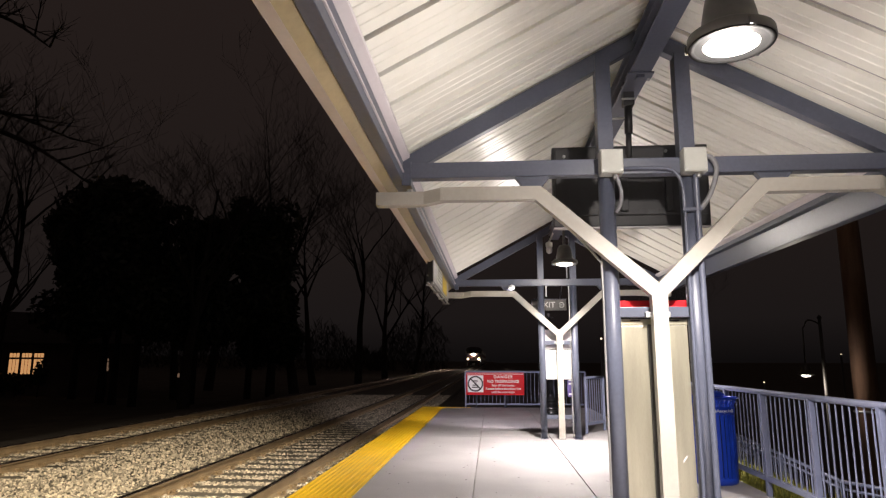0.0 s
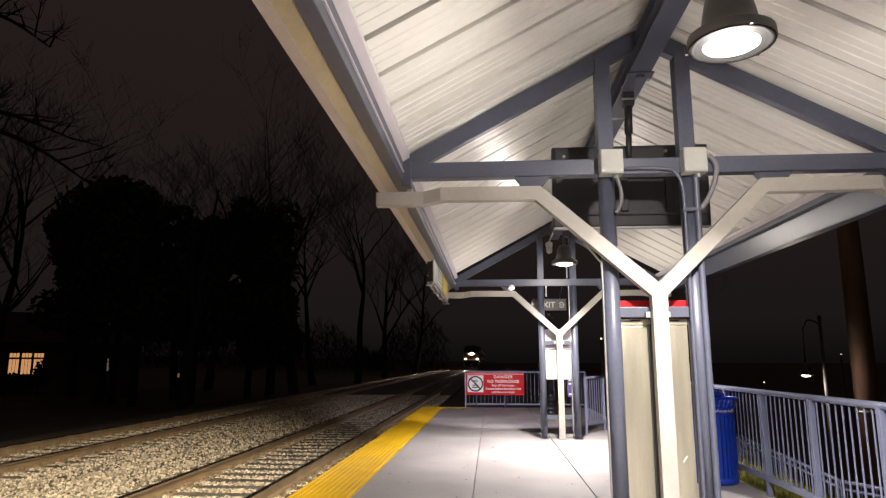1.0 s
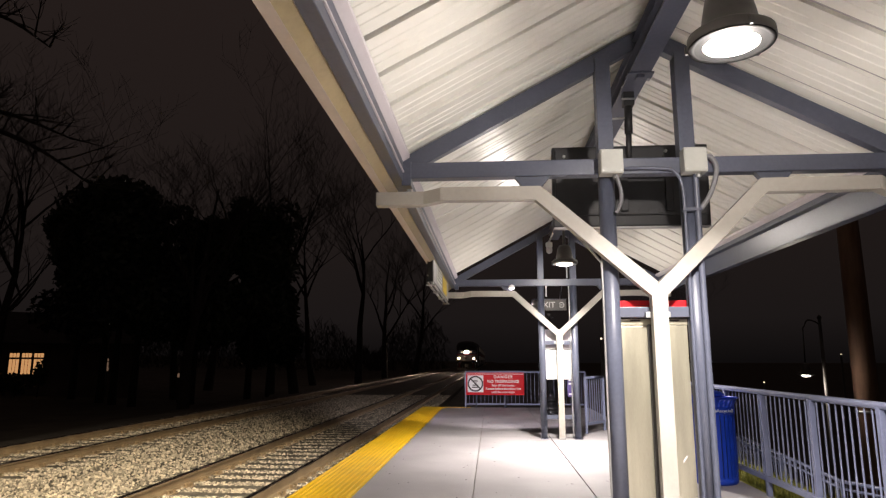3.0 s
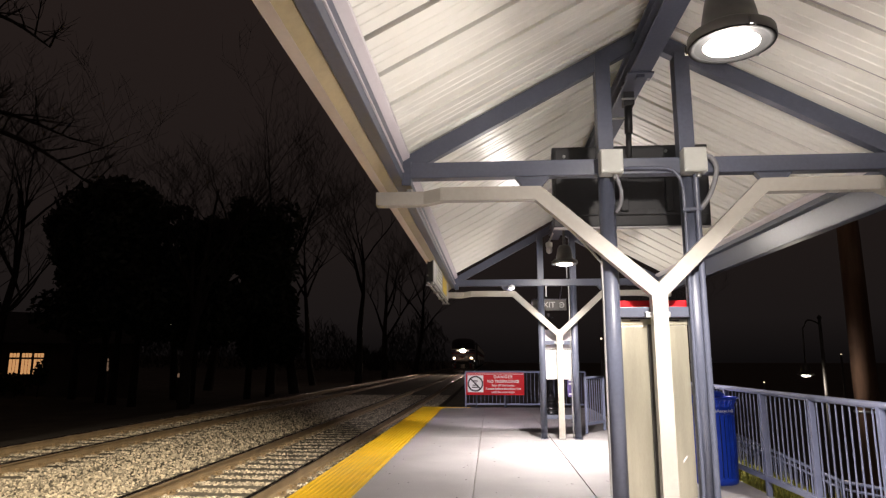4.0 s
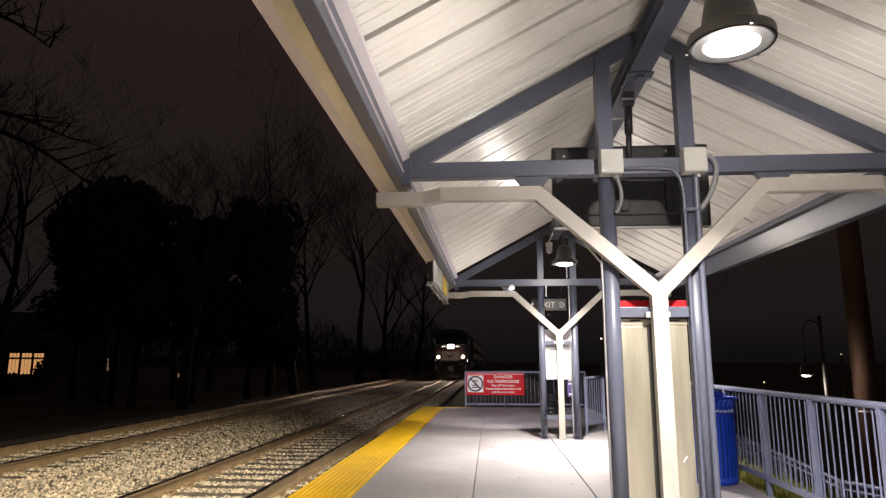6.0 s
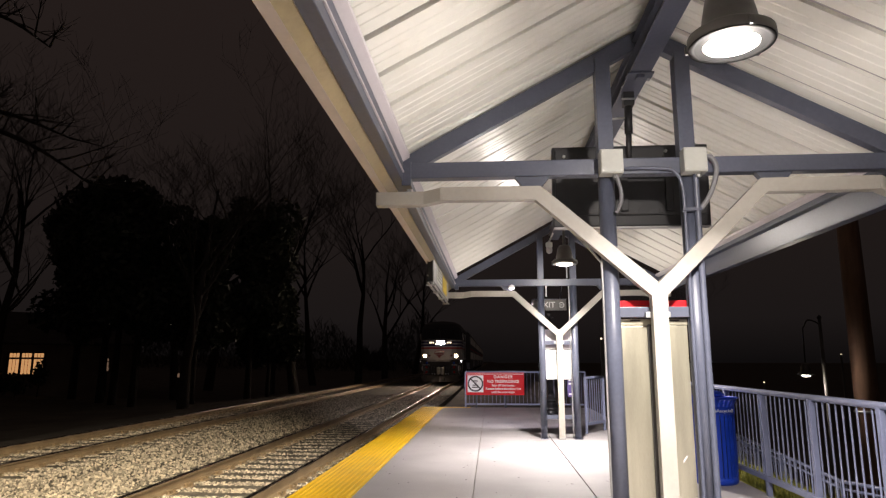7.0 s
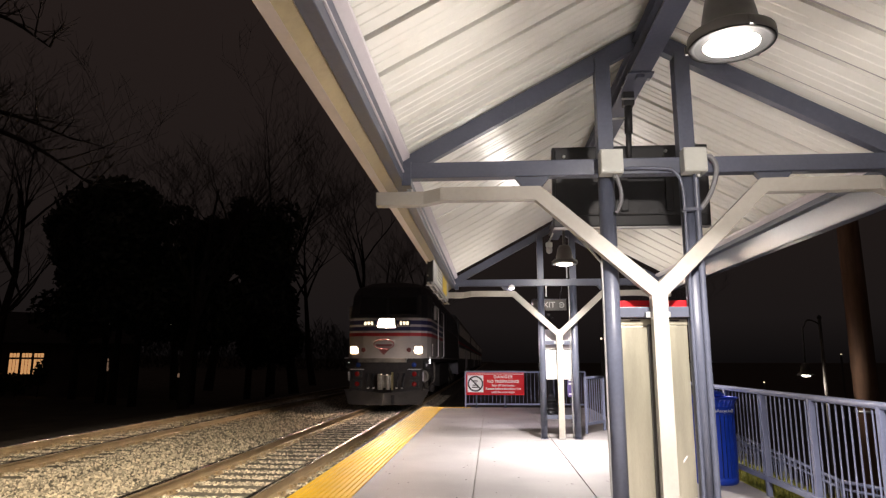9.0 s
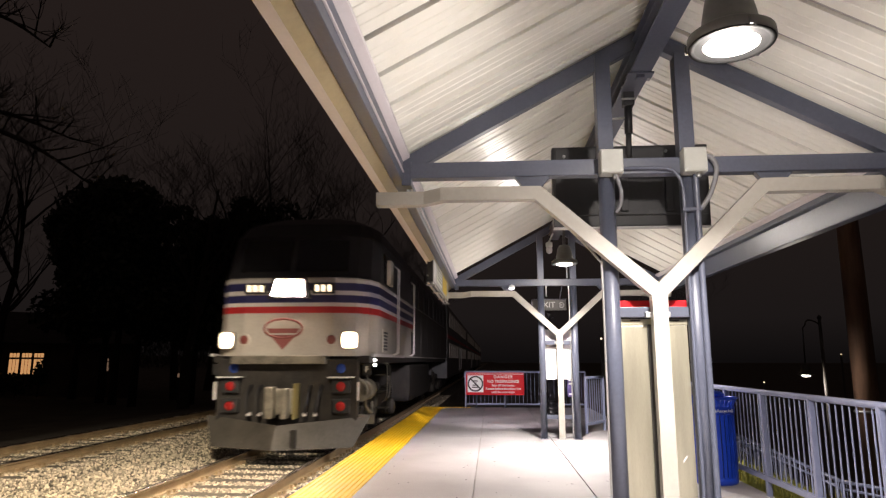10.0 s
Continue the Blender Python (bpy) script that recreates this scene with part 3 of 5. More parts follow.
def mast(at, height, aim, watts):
    """A mast added out of view behind the viewer to flood the ballast."""
    ms = thing("flood_mast", at, "unseen flood light mast, added to light the ballast", "flood light")
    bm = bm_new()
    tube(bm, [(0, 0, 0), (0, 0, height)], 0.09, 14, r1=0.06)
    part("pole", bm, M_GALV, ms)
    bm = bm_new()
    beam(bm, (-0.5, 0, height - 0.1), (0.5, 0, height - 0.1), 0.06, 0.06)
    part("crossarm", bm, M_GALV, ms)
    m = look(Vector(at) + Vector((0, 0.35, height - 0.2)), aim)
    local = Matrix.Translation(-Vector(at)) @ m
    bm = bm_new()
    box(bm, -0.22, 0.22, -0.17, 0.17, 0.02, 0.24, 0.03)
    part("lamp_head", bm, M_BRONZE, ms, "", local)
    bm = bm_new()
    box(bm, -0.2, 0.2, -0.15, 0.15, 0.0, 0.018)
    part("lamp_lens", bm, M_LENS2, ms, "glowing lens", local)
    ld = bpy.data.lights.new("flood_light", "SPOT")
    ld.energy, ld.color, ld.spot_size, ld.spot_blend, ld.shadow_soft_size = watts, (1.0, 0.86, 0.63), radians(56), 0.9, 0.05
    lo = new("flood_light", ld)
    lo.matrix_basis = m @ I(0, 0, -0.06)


# strength of the added light over ballast and train
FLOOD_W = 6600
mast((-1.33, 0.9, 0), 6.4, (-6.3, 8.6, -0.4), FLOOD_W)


# ---------------------------------------------------------------- things under the canopy
def junction_box(x):
    jb = thing("junction_box", (x, 4.49, 2.733), "grey metal junction box clamped on the canopy chord", "junction box", "junction boxes")
    bm = bm_new()
    box(bm, -0.08, 0.08, -0.06, 0.055, -0.088, 0.09, 0.008)
    part("body", bm, M_BOX, jb)
    bm = bm_new()
    box(bm, -0.074, 0.074, -0.066, -0.0605, -0.082, 0.084, 0.003)
    part("cover", bm, M_BOX, jb)
    for sx in (-1, 1):
        for sz in (-1, 1):
            bm = bm_new()
            box(bm, sx * 0.064 - 0.005, sx * 0.064 + 0.005, -0.069, -0.065, sz * 0.07 - 0.005, sz * 0.07 + 0.005)
            part("screw", bm, M_GALV, jb)
    bm = bm_new()
    lathe(bm, [(0.016, -0.115), (0.02, -0.11), (0.02, -0.088)], 12, 0.03, 0)
    part("fitting", bm, M_GALV, jb)


def smooth_path(pts, n=6):
    pts = [Vector(p) for p in pts]
    out = []
    for i in range(len(pts) - 1):
        p0, p1, p2, p3 = pts[max(i - 1, 0)], pts[i], pts[i + 1], pts[min(i + 2, len(pts) - 1)]
        for k in range(n):
            t = k / n
            out.append(0.5 * (2 * p1 + (p2 - p0) * t + (2 * p0 - 5 * p1 + 4 * p2 - p3) * t * t + (3 * p1 - p0 - 3 * p2 + p3) * t ** 3))
    return out + [pts[-1]]


def conduit(pts, r, material, label):
    bm = bm_new()
    tube(bm, smooth_path(pts), r, 10)
    return single("conduit", bm, material, label, "conduit", "electrical conduits")


junction_box(0.875)
junction_box(1.455)
conduit([(0.905, 4.48, 2.66), (0.92, 4.48, 2.60), (0.94, 4.49, 2.52), (0.935, 4.50, 2.44), (0.905, 4.53, 2.38)], 0.014, M_FLEX, "flexible grey conduit hanging below a junction box")
conduit([(0.95, 4.50, 2.70), (1.10, 4.53, 2.705), (1.29, 4.53, 2.695), (1.35, 4.53, 2.65), (1.378, 4.53, 2.57), (1.385, 4.528, 2.4), (1.385, 4.528, 1.2), (1.385, 4.528, 0.02)], 0.013, M_BLUE, "painted conduit running along the chord and down a post")
conduit([(1.53, 4.49, 2.77), (1.575, 4.49, 2.765), (1.61, 4.49, 2.70), (1.60, 4.50, 2.60), (1.555, 4.52, 2.48), (1.50, 4.53, 2.40)], 0.018, M_FLEX, "thick grey flexible conduit loop beside a junction box")
conduit([(1.475, 4.50, 2.68), (1.473, 4.522, 2.5), (1.473, 4.525, 1.2), (1.473, 4.525, 0.02)], 0.022, M_BLUE, "painted conduit strapped to a canopy post")
conduit([(0.389, 4.53, 2.453), (0.58, 4.53, 2.255), (0.765, 4.53, 2.045), (0.79, 4.54, 1.95), (0.79, 4.54, 1.33), (0.79, 4.54, 0.02)], 0.008, M_GALV, "thin bright conduit under the pipe arm")
conduit([(1.40, 11.53, 2.66), (1.405, 11.53, 2.3), (1.405, 11.53, 0.02)], 0.012, M_GALV, "bright conduit along a far post")
conduit([(1.00, 11.52, 2.66), (1.0, 11.52, 2.56), (1.0, 11.52, 2.47)], 0.012, M_GALV, "bright conduit along a far post")
conduit([(1.375, 11.52, 3.4), (1.38, 11.52, 3.0), (1.38, 11.52, 2.8)], 0.012, M_GALV, "bright conduit along a far upright")


def strap(x0, x1, z):
    bm = bm_new()
    box(bm, x0, x1, 4.502, 4.55, z - 0.012, z + 0.012, 0.004)
    return single("conduit_strap", bm, M_BLUE, "painted strap holding conduits to the post", "strap", "conduit straps")


strap(1.365, 1.50, 2.39)


def monitor():
    mo = thing("display_monitor", pose(1.165, 5.2, 2.76, 2.5, 0, 0), "black flat display monitor seen from behind, hung from the ridge", "monitor")
    bm = bm_new()
    box(bm, -0.635, 0.635, 0.0, 0.09, -0.34, 0.34, 0.012)
    part("casing", bm, M_BLACK, mo)
    bm = bm_new()
    box(bm, -0.615, 0.615, -0.022, 0.0, -0.25, 0.32, 0.01)
    part("back_cover", bm, M_BLACK, mo)
    bm = bm_new()
    box(bm, -0.62, 0.62, 0.092, 0.096, -0.32, 0.32)
    part("screen", bm, M_GLASS, mo)
    bm = bm_new()
    box(bm, -0.63, 0.635, -0.01, 0.08, -0.352, -0.341, 0.003)
    part("bottom_trim", bm, M_FRAME, mo, "pale metal lower edge")
    for x in (-0.06, 0.30):
        bm = bm_new()
        box(bm, x - 0.03, x + 0.03, -0.06, -0.022, -0.22, 0.25, 0.006)
        part("mount_rail", bm, M_BLACK, mo)
    bm = bm_new()
    box(bm, -0.1, 0.34, -0.075, -0.06, 0.05, 0.12, 0.005)
    part("mount_bar", bm, M_BLACK, mo)
    for x, z in ((-0.54, 0.25), (0.29, 0.28), (0.32, 0.06), (-0.2, 0.26), (0.55, 0.27), (-0.58, -0.2)):
        bm = bm_new()
        lathe(bm, [(0.014, 0.0), (0.014, 0.012), (0.008, 0.016)], 10)
        part("bolt", bm, M_GALV, mo, "", pose(x, -0.022, z, 90, 0, 0))
    for k in range(9):
        bm = bm_new()
        box(bm, -0.35 + k * 0.08, -0.29 + k * 0.08, -0.026, -0.021, -0.235, -0.2, 0.002)
        part("vent_slot", bm, M_BLACK, mo)
    bm = bm_new()
    tube(bm, [(-0.012, -0.045, 0.2), (-0.004, -0.045, 0.5)], 0.024, 14)
    part("hanger_pole", bm, M_BLACK, mo)
    bm = bm_new()
    tube(bm, [(-0.006, -0.045, 0.43), (0.0, -0.045, 0.68)], 0.033, 14)
    part("hanger_sleeve", bm, M_BLACK, mo)
    bm = bm_new()
    tube(bm, [(-0.19, -0.045, 0.555), (-0.02, -0.045, 0.565)], 0.01, 8)
    part("cable_arm", bm, M_FRAME, mo, "small grey cable arm")
    bm = bm_new()
    tube(bm, [(0.0, -0.045, 0.84), (0.0, -0.045, 0.90)], 0.018, 10)
    part("hanger_rod", bm, M_FRAME, mo)
    for z in (0.71, 0.81):
        bm = bm_new()
        tube(bm, [(-0.06, -0.095, z), (0.05, -0.095, z)], 0.009, 6)
        part("clamp_bolt", bm, M_GALV, mo)
    bm = bm_new()
    box(bm, -0.045, 0.045, -0.09, 0.0, 0.66, 0.86, 0.01)
    part("hanger_clamp", bm, M_BLACK, mo)
    bm = bm_new()
    box(bm, -0.06, 0.19, -0.07, -0.02, 0.885, 0.915, 0.006)
    part("ridge_bracket", bm, M_FRAME, mo)


monitor()


def map_case(ty, z0, z1, back, face, label):
    mc = thing("map_case", (XC + (0.022 if ty > 8 else -0.032), ty, z0), label, "notice case", "map cases between posts")
    h = z1 - z0
    bm = bm_new()
    box(bm, -0.232, 0.232, 0.035, 0.075, 0, h, 0.004)
    part("body", bm, back, mc)
    for x0, x1 in ((-0.228, -0.047), (0.047, 0.228)):
        bm = bm_new()
        box(bm, x0, x1, 0.022, 0.0345, 0.01, h - 0.05, 0.003)
        part("back_sheet", bm, face, mc)
    # upright strip between the sheets, darker on the near case
    for x in (-0.024,):
        bm = bm_new()
        box(bm, x - 0.022, x + 0.022, 0.006, 0.0345, 0.0, h - 0.04, 0.004)
        part("channel", bm, M_BRONZE if z0 < 0.5 else M_FRAME, mc)
    bm = bm_new()
    box(bm, -0.232, 0.232, 0.018, 0.0345, h - 0.045, h, 0.003)
    part("top_frame", bm, face, mc)
    for x in (-0.13, 0.14):
        bm = bm_new()
        box(bm, x - 0.035, x + 0.035, 0.012, 0.0178, h - 0.018, h - 0.008)
        part("slot", bm, M_INK, mc)
    bm = bm_new()
    box(bm, -0.215, 0.215, 0.0765, 0.079, 0.03, h - 0.06)
    part("poster", bm, M_WHITE, mc)
    if z0 < 0.5:
        for x, z, w in ((0.16, 0.56, 0.012), (0.152, 0.545, 0.007), (0.17, 0.572, 0.006)):
            bm = bm_new()
            beam(bm, (x - w, 0.0205, z - w * 1.4), (x + w, 0.0205, z + w * 1.4), w * 0.9, 0.002, up=(0, 1, 0), bev=0)
            part("paint_chip", bm, M_WHITE, mc, "small white paint chip")
        bm = bm_new()
        box(bm, -0.25, 0.25, 0.05, 0.09, h + 0.047, h + 0.132, 0.004)
        part("header", bm, M_RED, mc, "red header board")
    else:
        bm = bm_new()
        box(bm, -0.25, 0.25, 0.05, 0.09, h + 0.02, h + 0.36, 0.004)
        part("header", bm, M_TRIM, mc, "pale back of the header board")


map_case(4.6, 0.12, 1.628, M_FRAME, M_STEEL, "brushed steel back of a map case with red header")
map_case(11.6, 1.01, 1.53, M_WHITE, M_WHITE, "white-backed notice case fixed between the far posts")


def led_sign():
    ls = thing("train_sign", (-0.80, 8.2, 2.33), "slim grey double-sided information sign hung under the gutter", "sign")
    L = 2.9
    bm = bm_new()
    box(bm, -0.015, 0.06, 0, L, 0.02, 0.47, 0.006)
    part("cabinet", bm, M_BLACK, ls)
    bm = bm_new()
    box(bm, 0.0605, 0.072, 0.02, L - 0.02, 0.03, 0.46, 0.003)
    part("display_face", bm, M_FRAME, ls, "greenish grey display face")
    bm = bm_new()
    box(bm, 0.0725, 0.078, 0.45, 1.35, 0.08, 0.36, 0.002)
    part("notice", bm, M_SCREEN, ls, "pale printed notice")
    bm = bm_new()
    box(bm, 0.0725, 0.079, 1.55, 2.35, 0.06, 0.30, 0.002)
    part("notice", bm, M_GOLD, ls, "yellow printed notice")
    for k in range(5):
        bm = bm_new()
        box(bm, 0.0782, 0.0795, 0.52, 1.28, 0.12 + k * 0.048, 0.135 + k * 0.048)
        part("text_bar", bm, M_INK, ls)
    for z in (0.0, 0.48):
        for x in (-0.005, 0.055):
            bm = bm_new()
            box(bm, x - 0.012, x + 0.012, -0.03, L + 0.03, z - 0.008, z + 0.012, 0.002)
            part("frame_bar", bm, M_FRAME, ls)
    for y in (0.06, 1.0, 1.95, L - 0.06):
        bm = bm_new()
        box(bm, -0.03, 0.09, y - 0.015, y + 0.015, -0.03, -0.009, 0.003)
        part("cross_bracket", bm, M_FRAME, ls)
        bm = bm_new()
        box(bm, -0.02, 0.02, y - 0.02, y + 0.02, 0.47, 0.56, 0.003)
        part("hanger", bm, M_FRAME, ls)
    for z in (0.1, 0.38):
        bm = bm_new()
        box(bm, -0.02, 0.0, -0.006, 0.0, z - 0.01, z + 0.01)
        part("screw", bm, M_GALV, ls)


led_sign()


def exit_sign():
    es = thing("exit_sign", (1.11, 12.2, 2.275), "small grey hanging exit sign with white letters", "sign")
    bm = bm_new()
    box(bm, -0.32, 0.32, -0.015, 0.015, 0, 0.20, 0.006)
    part("board", bm, M_BRONZE, es)
    writing("lettering", "EXIT", 0.15, M_FRAME, es, pose(-0.04, -0.017, 0.10, 90, 0, 0), label="pale letters")
    bm = bm_new()
    tube(bm, [(0.23 + 0.045 * math.cos(a), -0.018, 0.10 + 0.045 * math.sin(a)) for a in [x * 0.35 - 2.6 for x in range(16)]], 0.009, 6)
    part("arrow_ring", bm, M_FRAME, es)
    bm = bm_new()
    box(bm, 0.19, 0.25, -0.02, -0.016, 0.092, 0.108)
    part("arrow_bar", bm, M_FRAME, es)
    bm = bm_new()
    tube(bm, smooth_path([(-0.325, 0, 0.02), (-0.33, 0, 0.14), (-0.31, 0, 0.205), (-0.2, 0, 0.21), (0.33, 0, 0.21)]), 0.009, 8)
    part("frame_tube", bm, M_BLUE, es)
    for x in (-0.2, 0.2):
        bm = bm_new()
        tube(bm, [(x, 0, 0.21), (x, -0.55, 0.45)], 0.008, 6)
        part("hanger", bm, M_BLUE, es)


exit_sign()


def cctv():
    cc = thing("security_camera", (1.03, 11.0, 3.25), "small pale dome security camera under the far roof end", "camera")
    bm = bm_new()
    lathe(bm, [(0.0, -0.09), (0.04, -0.075), (0.052, -0.035), (0.054, 0.0), (0.045, 0.02)], 20)
    part("dome", bm, M_FRAME, cc)
    bm = bm_new()
    lathe(bm, [(0.042, 0.02), (0.058, 0.03), (0.058, 0.10), (0.025, 0.12)], 18)
    part("housing", bm, M_BOX, cc)
    bm = bm_new()
    tube(bm, [(0, 0, 0.12), (0.05, 0.02, 0.22), (0.10, 0.05, 0.33)], 0.014, 8)
    part("bracket", bm, M_BOX, cc)


cctv()


def flood():
    fl = thing("flood_light", (0.39, 11.5, 2.665), "small round white spot light under the far chord, lit", "lamp")
    bm = bm_new()
    lathe(bm, [(0.02, 0.02), (0.05, 0.0), (0.058, -0.04), (0.05, -0.045)], 18)
    part("housing", bm, M_WHITE, fl)
    bm = bm_new()
    lathe(bm, [(0.0, -0.062), (0.03, -0.056), (0.05, -0.044)], 18)
    part("lens", bm, M_LENS2, fl, "glowing lens")


flood()
_ld = bpy.data.lights.new("chord_light", "SPOT")
_ld.energy, _ld.color, _ld.spot_size, _ld.spot_blend, _ld.shadow_soft_size = 3300, (1.0, 0.91, 0.93), radians(66), 0.5, 0.05
new("chord_light", _ld).matrix_basis = look((0.39, 11.5, 2.585), (0.25, 16.6, 0.0))


# ---------------------------------------------------------------- railings, bin, signs on the platform
def railing(pts, label, top=1.045, low=0.17, step=1.02, gap=0.102, post=0.05, group="guard railings", second=0.0):
    """A guard rail along a line of (x, y, ground height)."""
    a = Vector(pts[0])
    rl = thing("railing", a, label, "railing", group)
    bars = {}
    for p, q in zip(pts[:-1], pts[1:]):
        p, q = Vector(p) - a, Vector(q) - a
        L = Vector((q.x - p.x, q.y - p.y)).length
        bm = bm_new()
        tube(bm, [(p.x, p.y, p.z + top - 0.026), (q.x, q.y, q.z + top - 0.026)], 0.028, 12)
        part("top_rail", bm, M_RAILING, rl)
        if second:
            bm = bm_new()
            tube(bm, [(p.x, p.y, p.z + top - second), (q.x, q.y, q.z + top - second)], 0.02, 10)
            part("mid_rail", bm, M_RAILING, rl)
        bm = bm_new()
        beam(bm, (p.x, p.y, p.z + low), (q.x, q.y, q.z + low), 0.045, 0.05, bev=0.004)
        part("bottom_rail", bm, M_RAILING, rl)
        n = max(1, round(L / step))
        for i in range(n + 1):
            c = p.lerp(q, i / n)
            if "post" not in bars:
                bm = bm_new()
                box(bm, -post / 2, post / 2, -post / 2, post / 2, -0.02, top - 0.02, 0.006)
                bars["post"] = part("post", bm, M_RAILING, rl, "", I(*c))
            else:
                again(bars["post"], I(*c))
        m = max(2, round(L / gap))
        for i in range(1, m):
            if (i * n) % m == 0:
                continue
            c = p.lerp(q, i / m)
            if "picket" not in bars:
                bm = bm_new()
                tube(bm, [(0, 0, low), (0, 0, top - 0.03)], 0.0078, 6, caps=False)
                bars["picket"] = part("picket", bm, M_RAILING, rl, "", I(*c))
            else:
                again(bars["picket"], I(*c))
    return rl


railing([(2.77, 0.83, 0), (2.77, 8.99, 0)], "blue-grey steel guard railing along the platform's back edge")
railing([(2.77, 9.0, 0), (2.77, 13.1, 0), (2.3, 13.1, 0)], "blue-grey steel guard railing round the stair head")
railing([(1.76, 12.45, 0), (2.20, 13.1, 0)], "short blue-grey steel railing beside the stairs", step=0.8)
railing([(-0.75, 19.05, 0), (2.7, 19.05, 0)], "blue-grey steel railing closing the platform's end", step=1.35, low=0.1, gap=0.11)
railing([(5.2, 14.5, -1.235), (5.2, 10.4, -1.46), (5.35, 9.4, -1.40), (7.4, 9.4, -1.55)], "blue-grey handrail beside the lower ramp", step=1.7, second=0.13)
railing([(2.9, 13.2, -0.05), (5.6, 13.2, -1.7)], "sloping blue-grey railing of the stairs down", step=1.4)
railing([(2.9, 14.7, -0.05), (5.6, 14.7, -1.7)], "sloping blue-grey railing of the stairs down", step=1.4)


def danger_sign():
    ds = thing("danger_sign", (0.11, 18.97, 0.36), "red enamel warning sign with white lettering fixed on the end railing", "sign")
    W, H = 1.68, 0.64
    bm = bm_new()
    box(bm, -W / 2, W / 2, -0.006, 0.006, 0, H, 0.003)
    part("plate", bm, M_RED, ds)
    bm = bm_new()
    box(bm, -W / 2, W / 2, -0.009, -0.0065, H - 0.048, H - 0.036)
    part("rule", bm, M_WHITE, ds)
    bm = bm_new()
    box(bm, -W / 2 + 0.04, -W / 2 + 0.50, -0.010, -0.0065, 0.08, 0.56, 0.001)
    part("pictogram_field", bm, M_WHITE, ds)
    cx, cz = -W / 2 + 0.27, 0.32
    bm = bm_new()
    tube(bm, [(cx + 0.205 * math.cos(k * math.tau / 32), -0.012, cz + 0.205 * math.sin(k * math.tau / 32)) for k in range(33)], 0.021, 6)
    part("ring", bm, M_INK, ds)
    bm = bm_new()
    beam(bm, (cx - 0.145, -0.012, cz + 0.145), (cx + 0.145, -0.012, cz - 0.145), 0.006, 0.036, up=(0.7, 0, 0.7), bev=0)
    part("slash", bm, M_INK, ds)
    for z, w in ((-0.10, 0.2), (-0.04, 0.16), (0.02, 0.07), (0.08, 0.13)):
        bm = bm_new()
        box(bm, cx - w / 2, cx + w / 2, -0.0125, -0.0105, cz + z - 0.016, cz + z + 0.016)
        part("pictogram_bar", bm, M_INK, ds)
    for txt, z, size in (("DANGER", 0.515, 0.115), ("NO TRESPASSING!", 0.385, 0.112), ("Stay off the tracks.", 0.275, 0.088),
                         ("Remain behind the yellow line", 0.18, 0.083), ("until the train stops.", 0.085, 0.083)):
        writing("lettering", txt, size, M_WHITE, ds, pose(0.235, -0.0075, z, 90, 0, 0), spacing=1.3 if txt == "DANGER" else 1.0, bold=0.022)
    for x in (-0.55, 0.3):
        bm = bm_new()
        tube(bm, [(x, 0.03, -0.38), (x, 0.03, H - 0.05)], 0.02, 10)
        part("support", bm, M_BLUE, ds)
    return ds


danger_sign()


def recycle_bin():
    rb = thing("recycling_bin", (2.478, 7.70, 0), "bright blue slatted steel recycling bin standing by the railing", "bin")
    n = 32
    bm = bm_new()
    lathe(bm, [(0.245, 0.0), (0.258, 0.02), (0.258, 0.07), (0.24, 0.08)], 32)
    part("base_ring", bm, M_BIN, rb)
    bm = bm_new()
    lathe(bm, [(0.228, 0.06), (0.23, 0.72), (0.22, 0.73)], 28)
    part("liner", bm, M_BLACK, rb)
    sl = None
    for k in range(n):
        a = k * math.tau / n
        if sl is None:
            bm = bm_new()
            pts = [(0.252, 0.05), (0.257, 0.35), (0.255, 0.76), (0.262, 0.85), (0.278, 0.89), (0.292, 0.912)]
            for (r0, z0), (r1, z1) in zip(pts[:-1], pts[1:]):
                beam(bm, (r0, 0, z0), (r1, 0, z1), 0.038, 0.007, up=(1, 0, 0.01), bev=0.0)
            sl = part("slat", bm, M_BIN, rb)
        else:
            again(sl, pose(0, 0, 0, 0, 0, math.degrees(a)))
    bm = bm_new()
    tube(bm, [(0.296 * math.cos(k * math.tau / 36), 0.296 * math.sin(k * math.tau / 36), 0.922) for k in range(37)], 0.013, 8)
    part("rim", bm, M_BIN, rb)
    bm = bm_new()
    lathe(bm, [(0.260, 0.745), (0.266, 0.75), (0.268, 0.83), (0.262, 0.835)], 36)
    part("band", bm, M_BIN, rb)
    bm = bm_new()
    lathe(bm, [(0.12, 0.925), (0.165, 0.94), (0.172, 0.966), (0.14, 0.99), (0.07, 1.002), (0.0, 1.006)], 32)
    part("lid", bm, M_BIN, rb)
    # lettering round the band
    for k, ch in enumerate("Recycle"):
        a = math.radians(-88 + k * 5.4)
        writing("lettering", ch, 0.048, M_WHITE, rb, Matrix.Translation((0.2695 * math.cos(a), 0.2695 * math.sin(a), 0.79)) @ pose(0, 0, 0, 90, 0, math.degrees(a) + 90))
    for a in (math.radians(-96), math.radians(-48)):
        for q in range(3):
            bm = bm_new()
            t = q * math.tau / 3 + 0.5
            beam(bm, (0.018 * math.cos(t), 0.018 * math.sin(t), 0), (0.018 * math.cos(t + 1.6), 0.018 * math.sin(t + 1.6), 0), 0.010, 0.002, bev=0)
            part("emblem_arrow", bm, M_WHITE, rb, "", Matrix.Translation((0.2695 * math.cos(a), 0.2695 * math.sin(a), 0.79)) @ pose(0, 0, 0, 90, 0, math.degrees(a) + 90))
    return rb


recycle_bin()


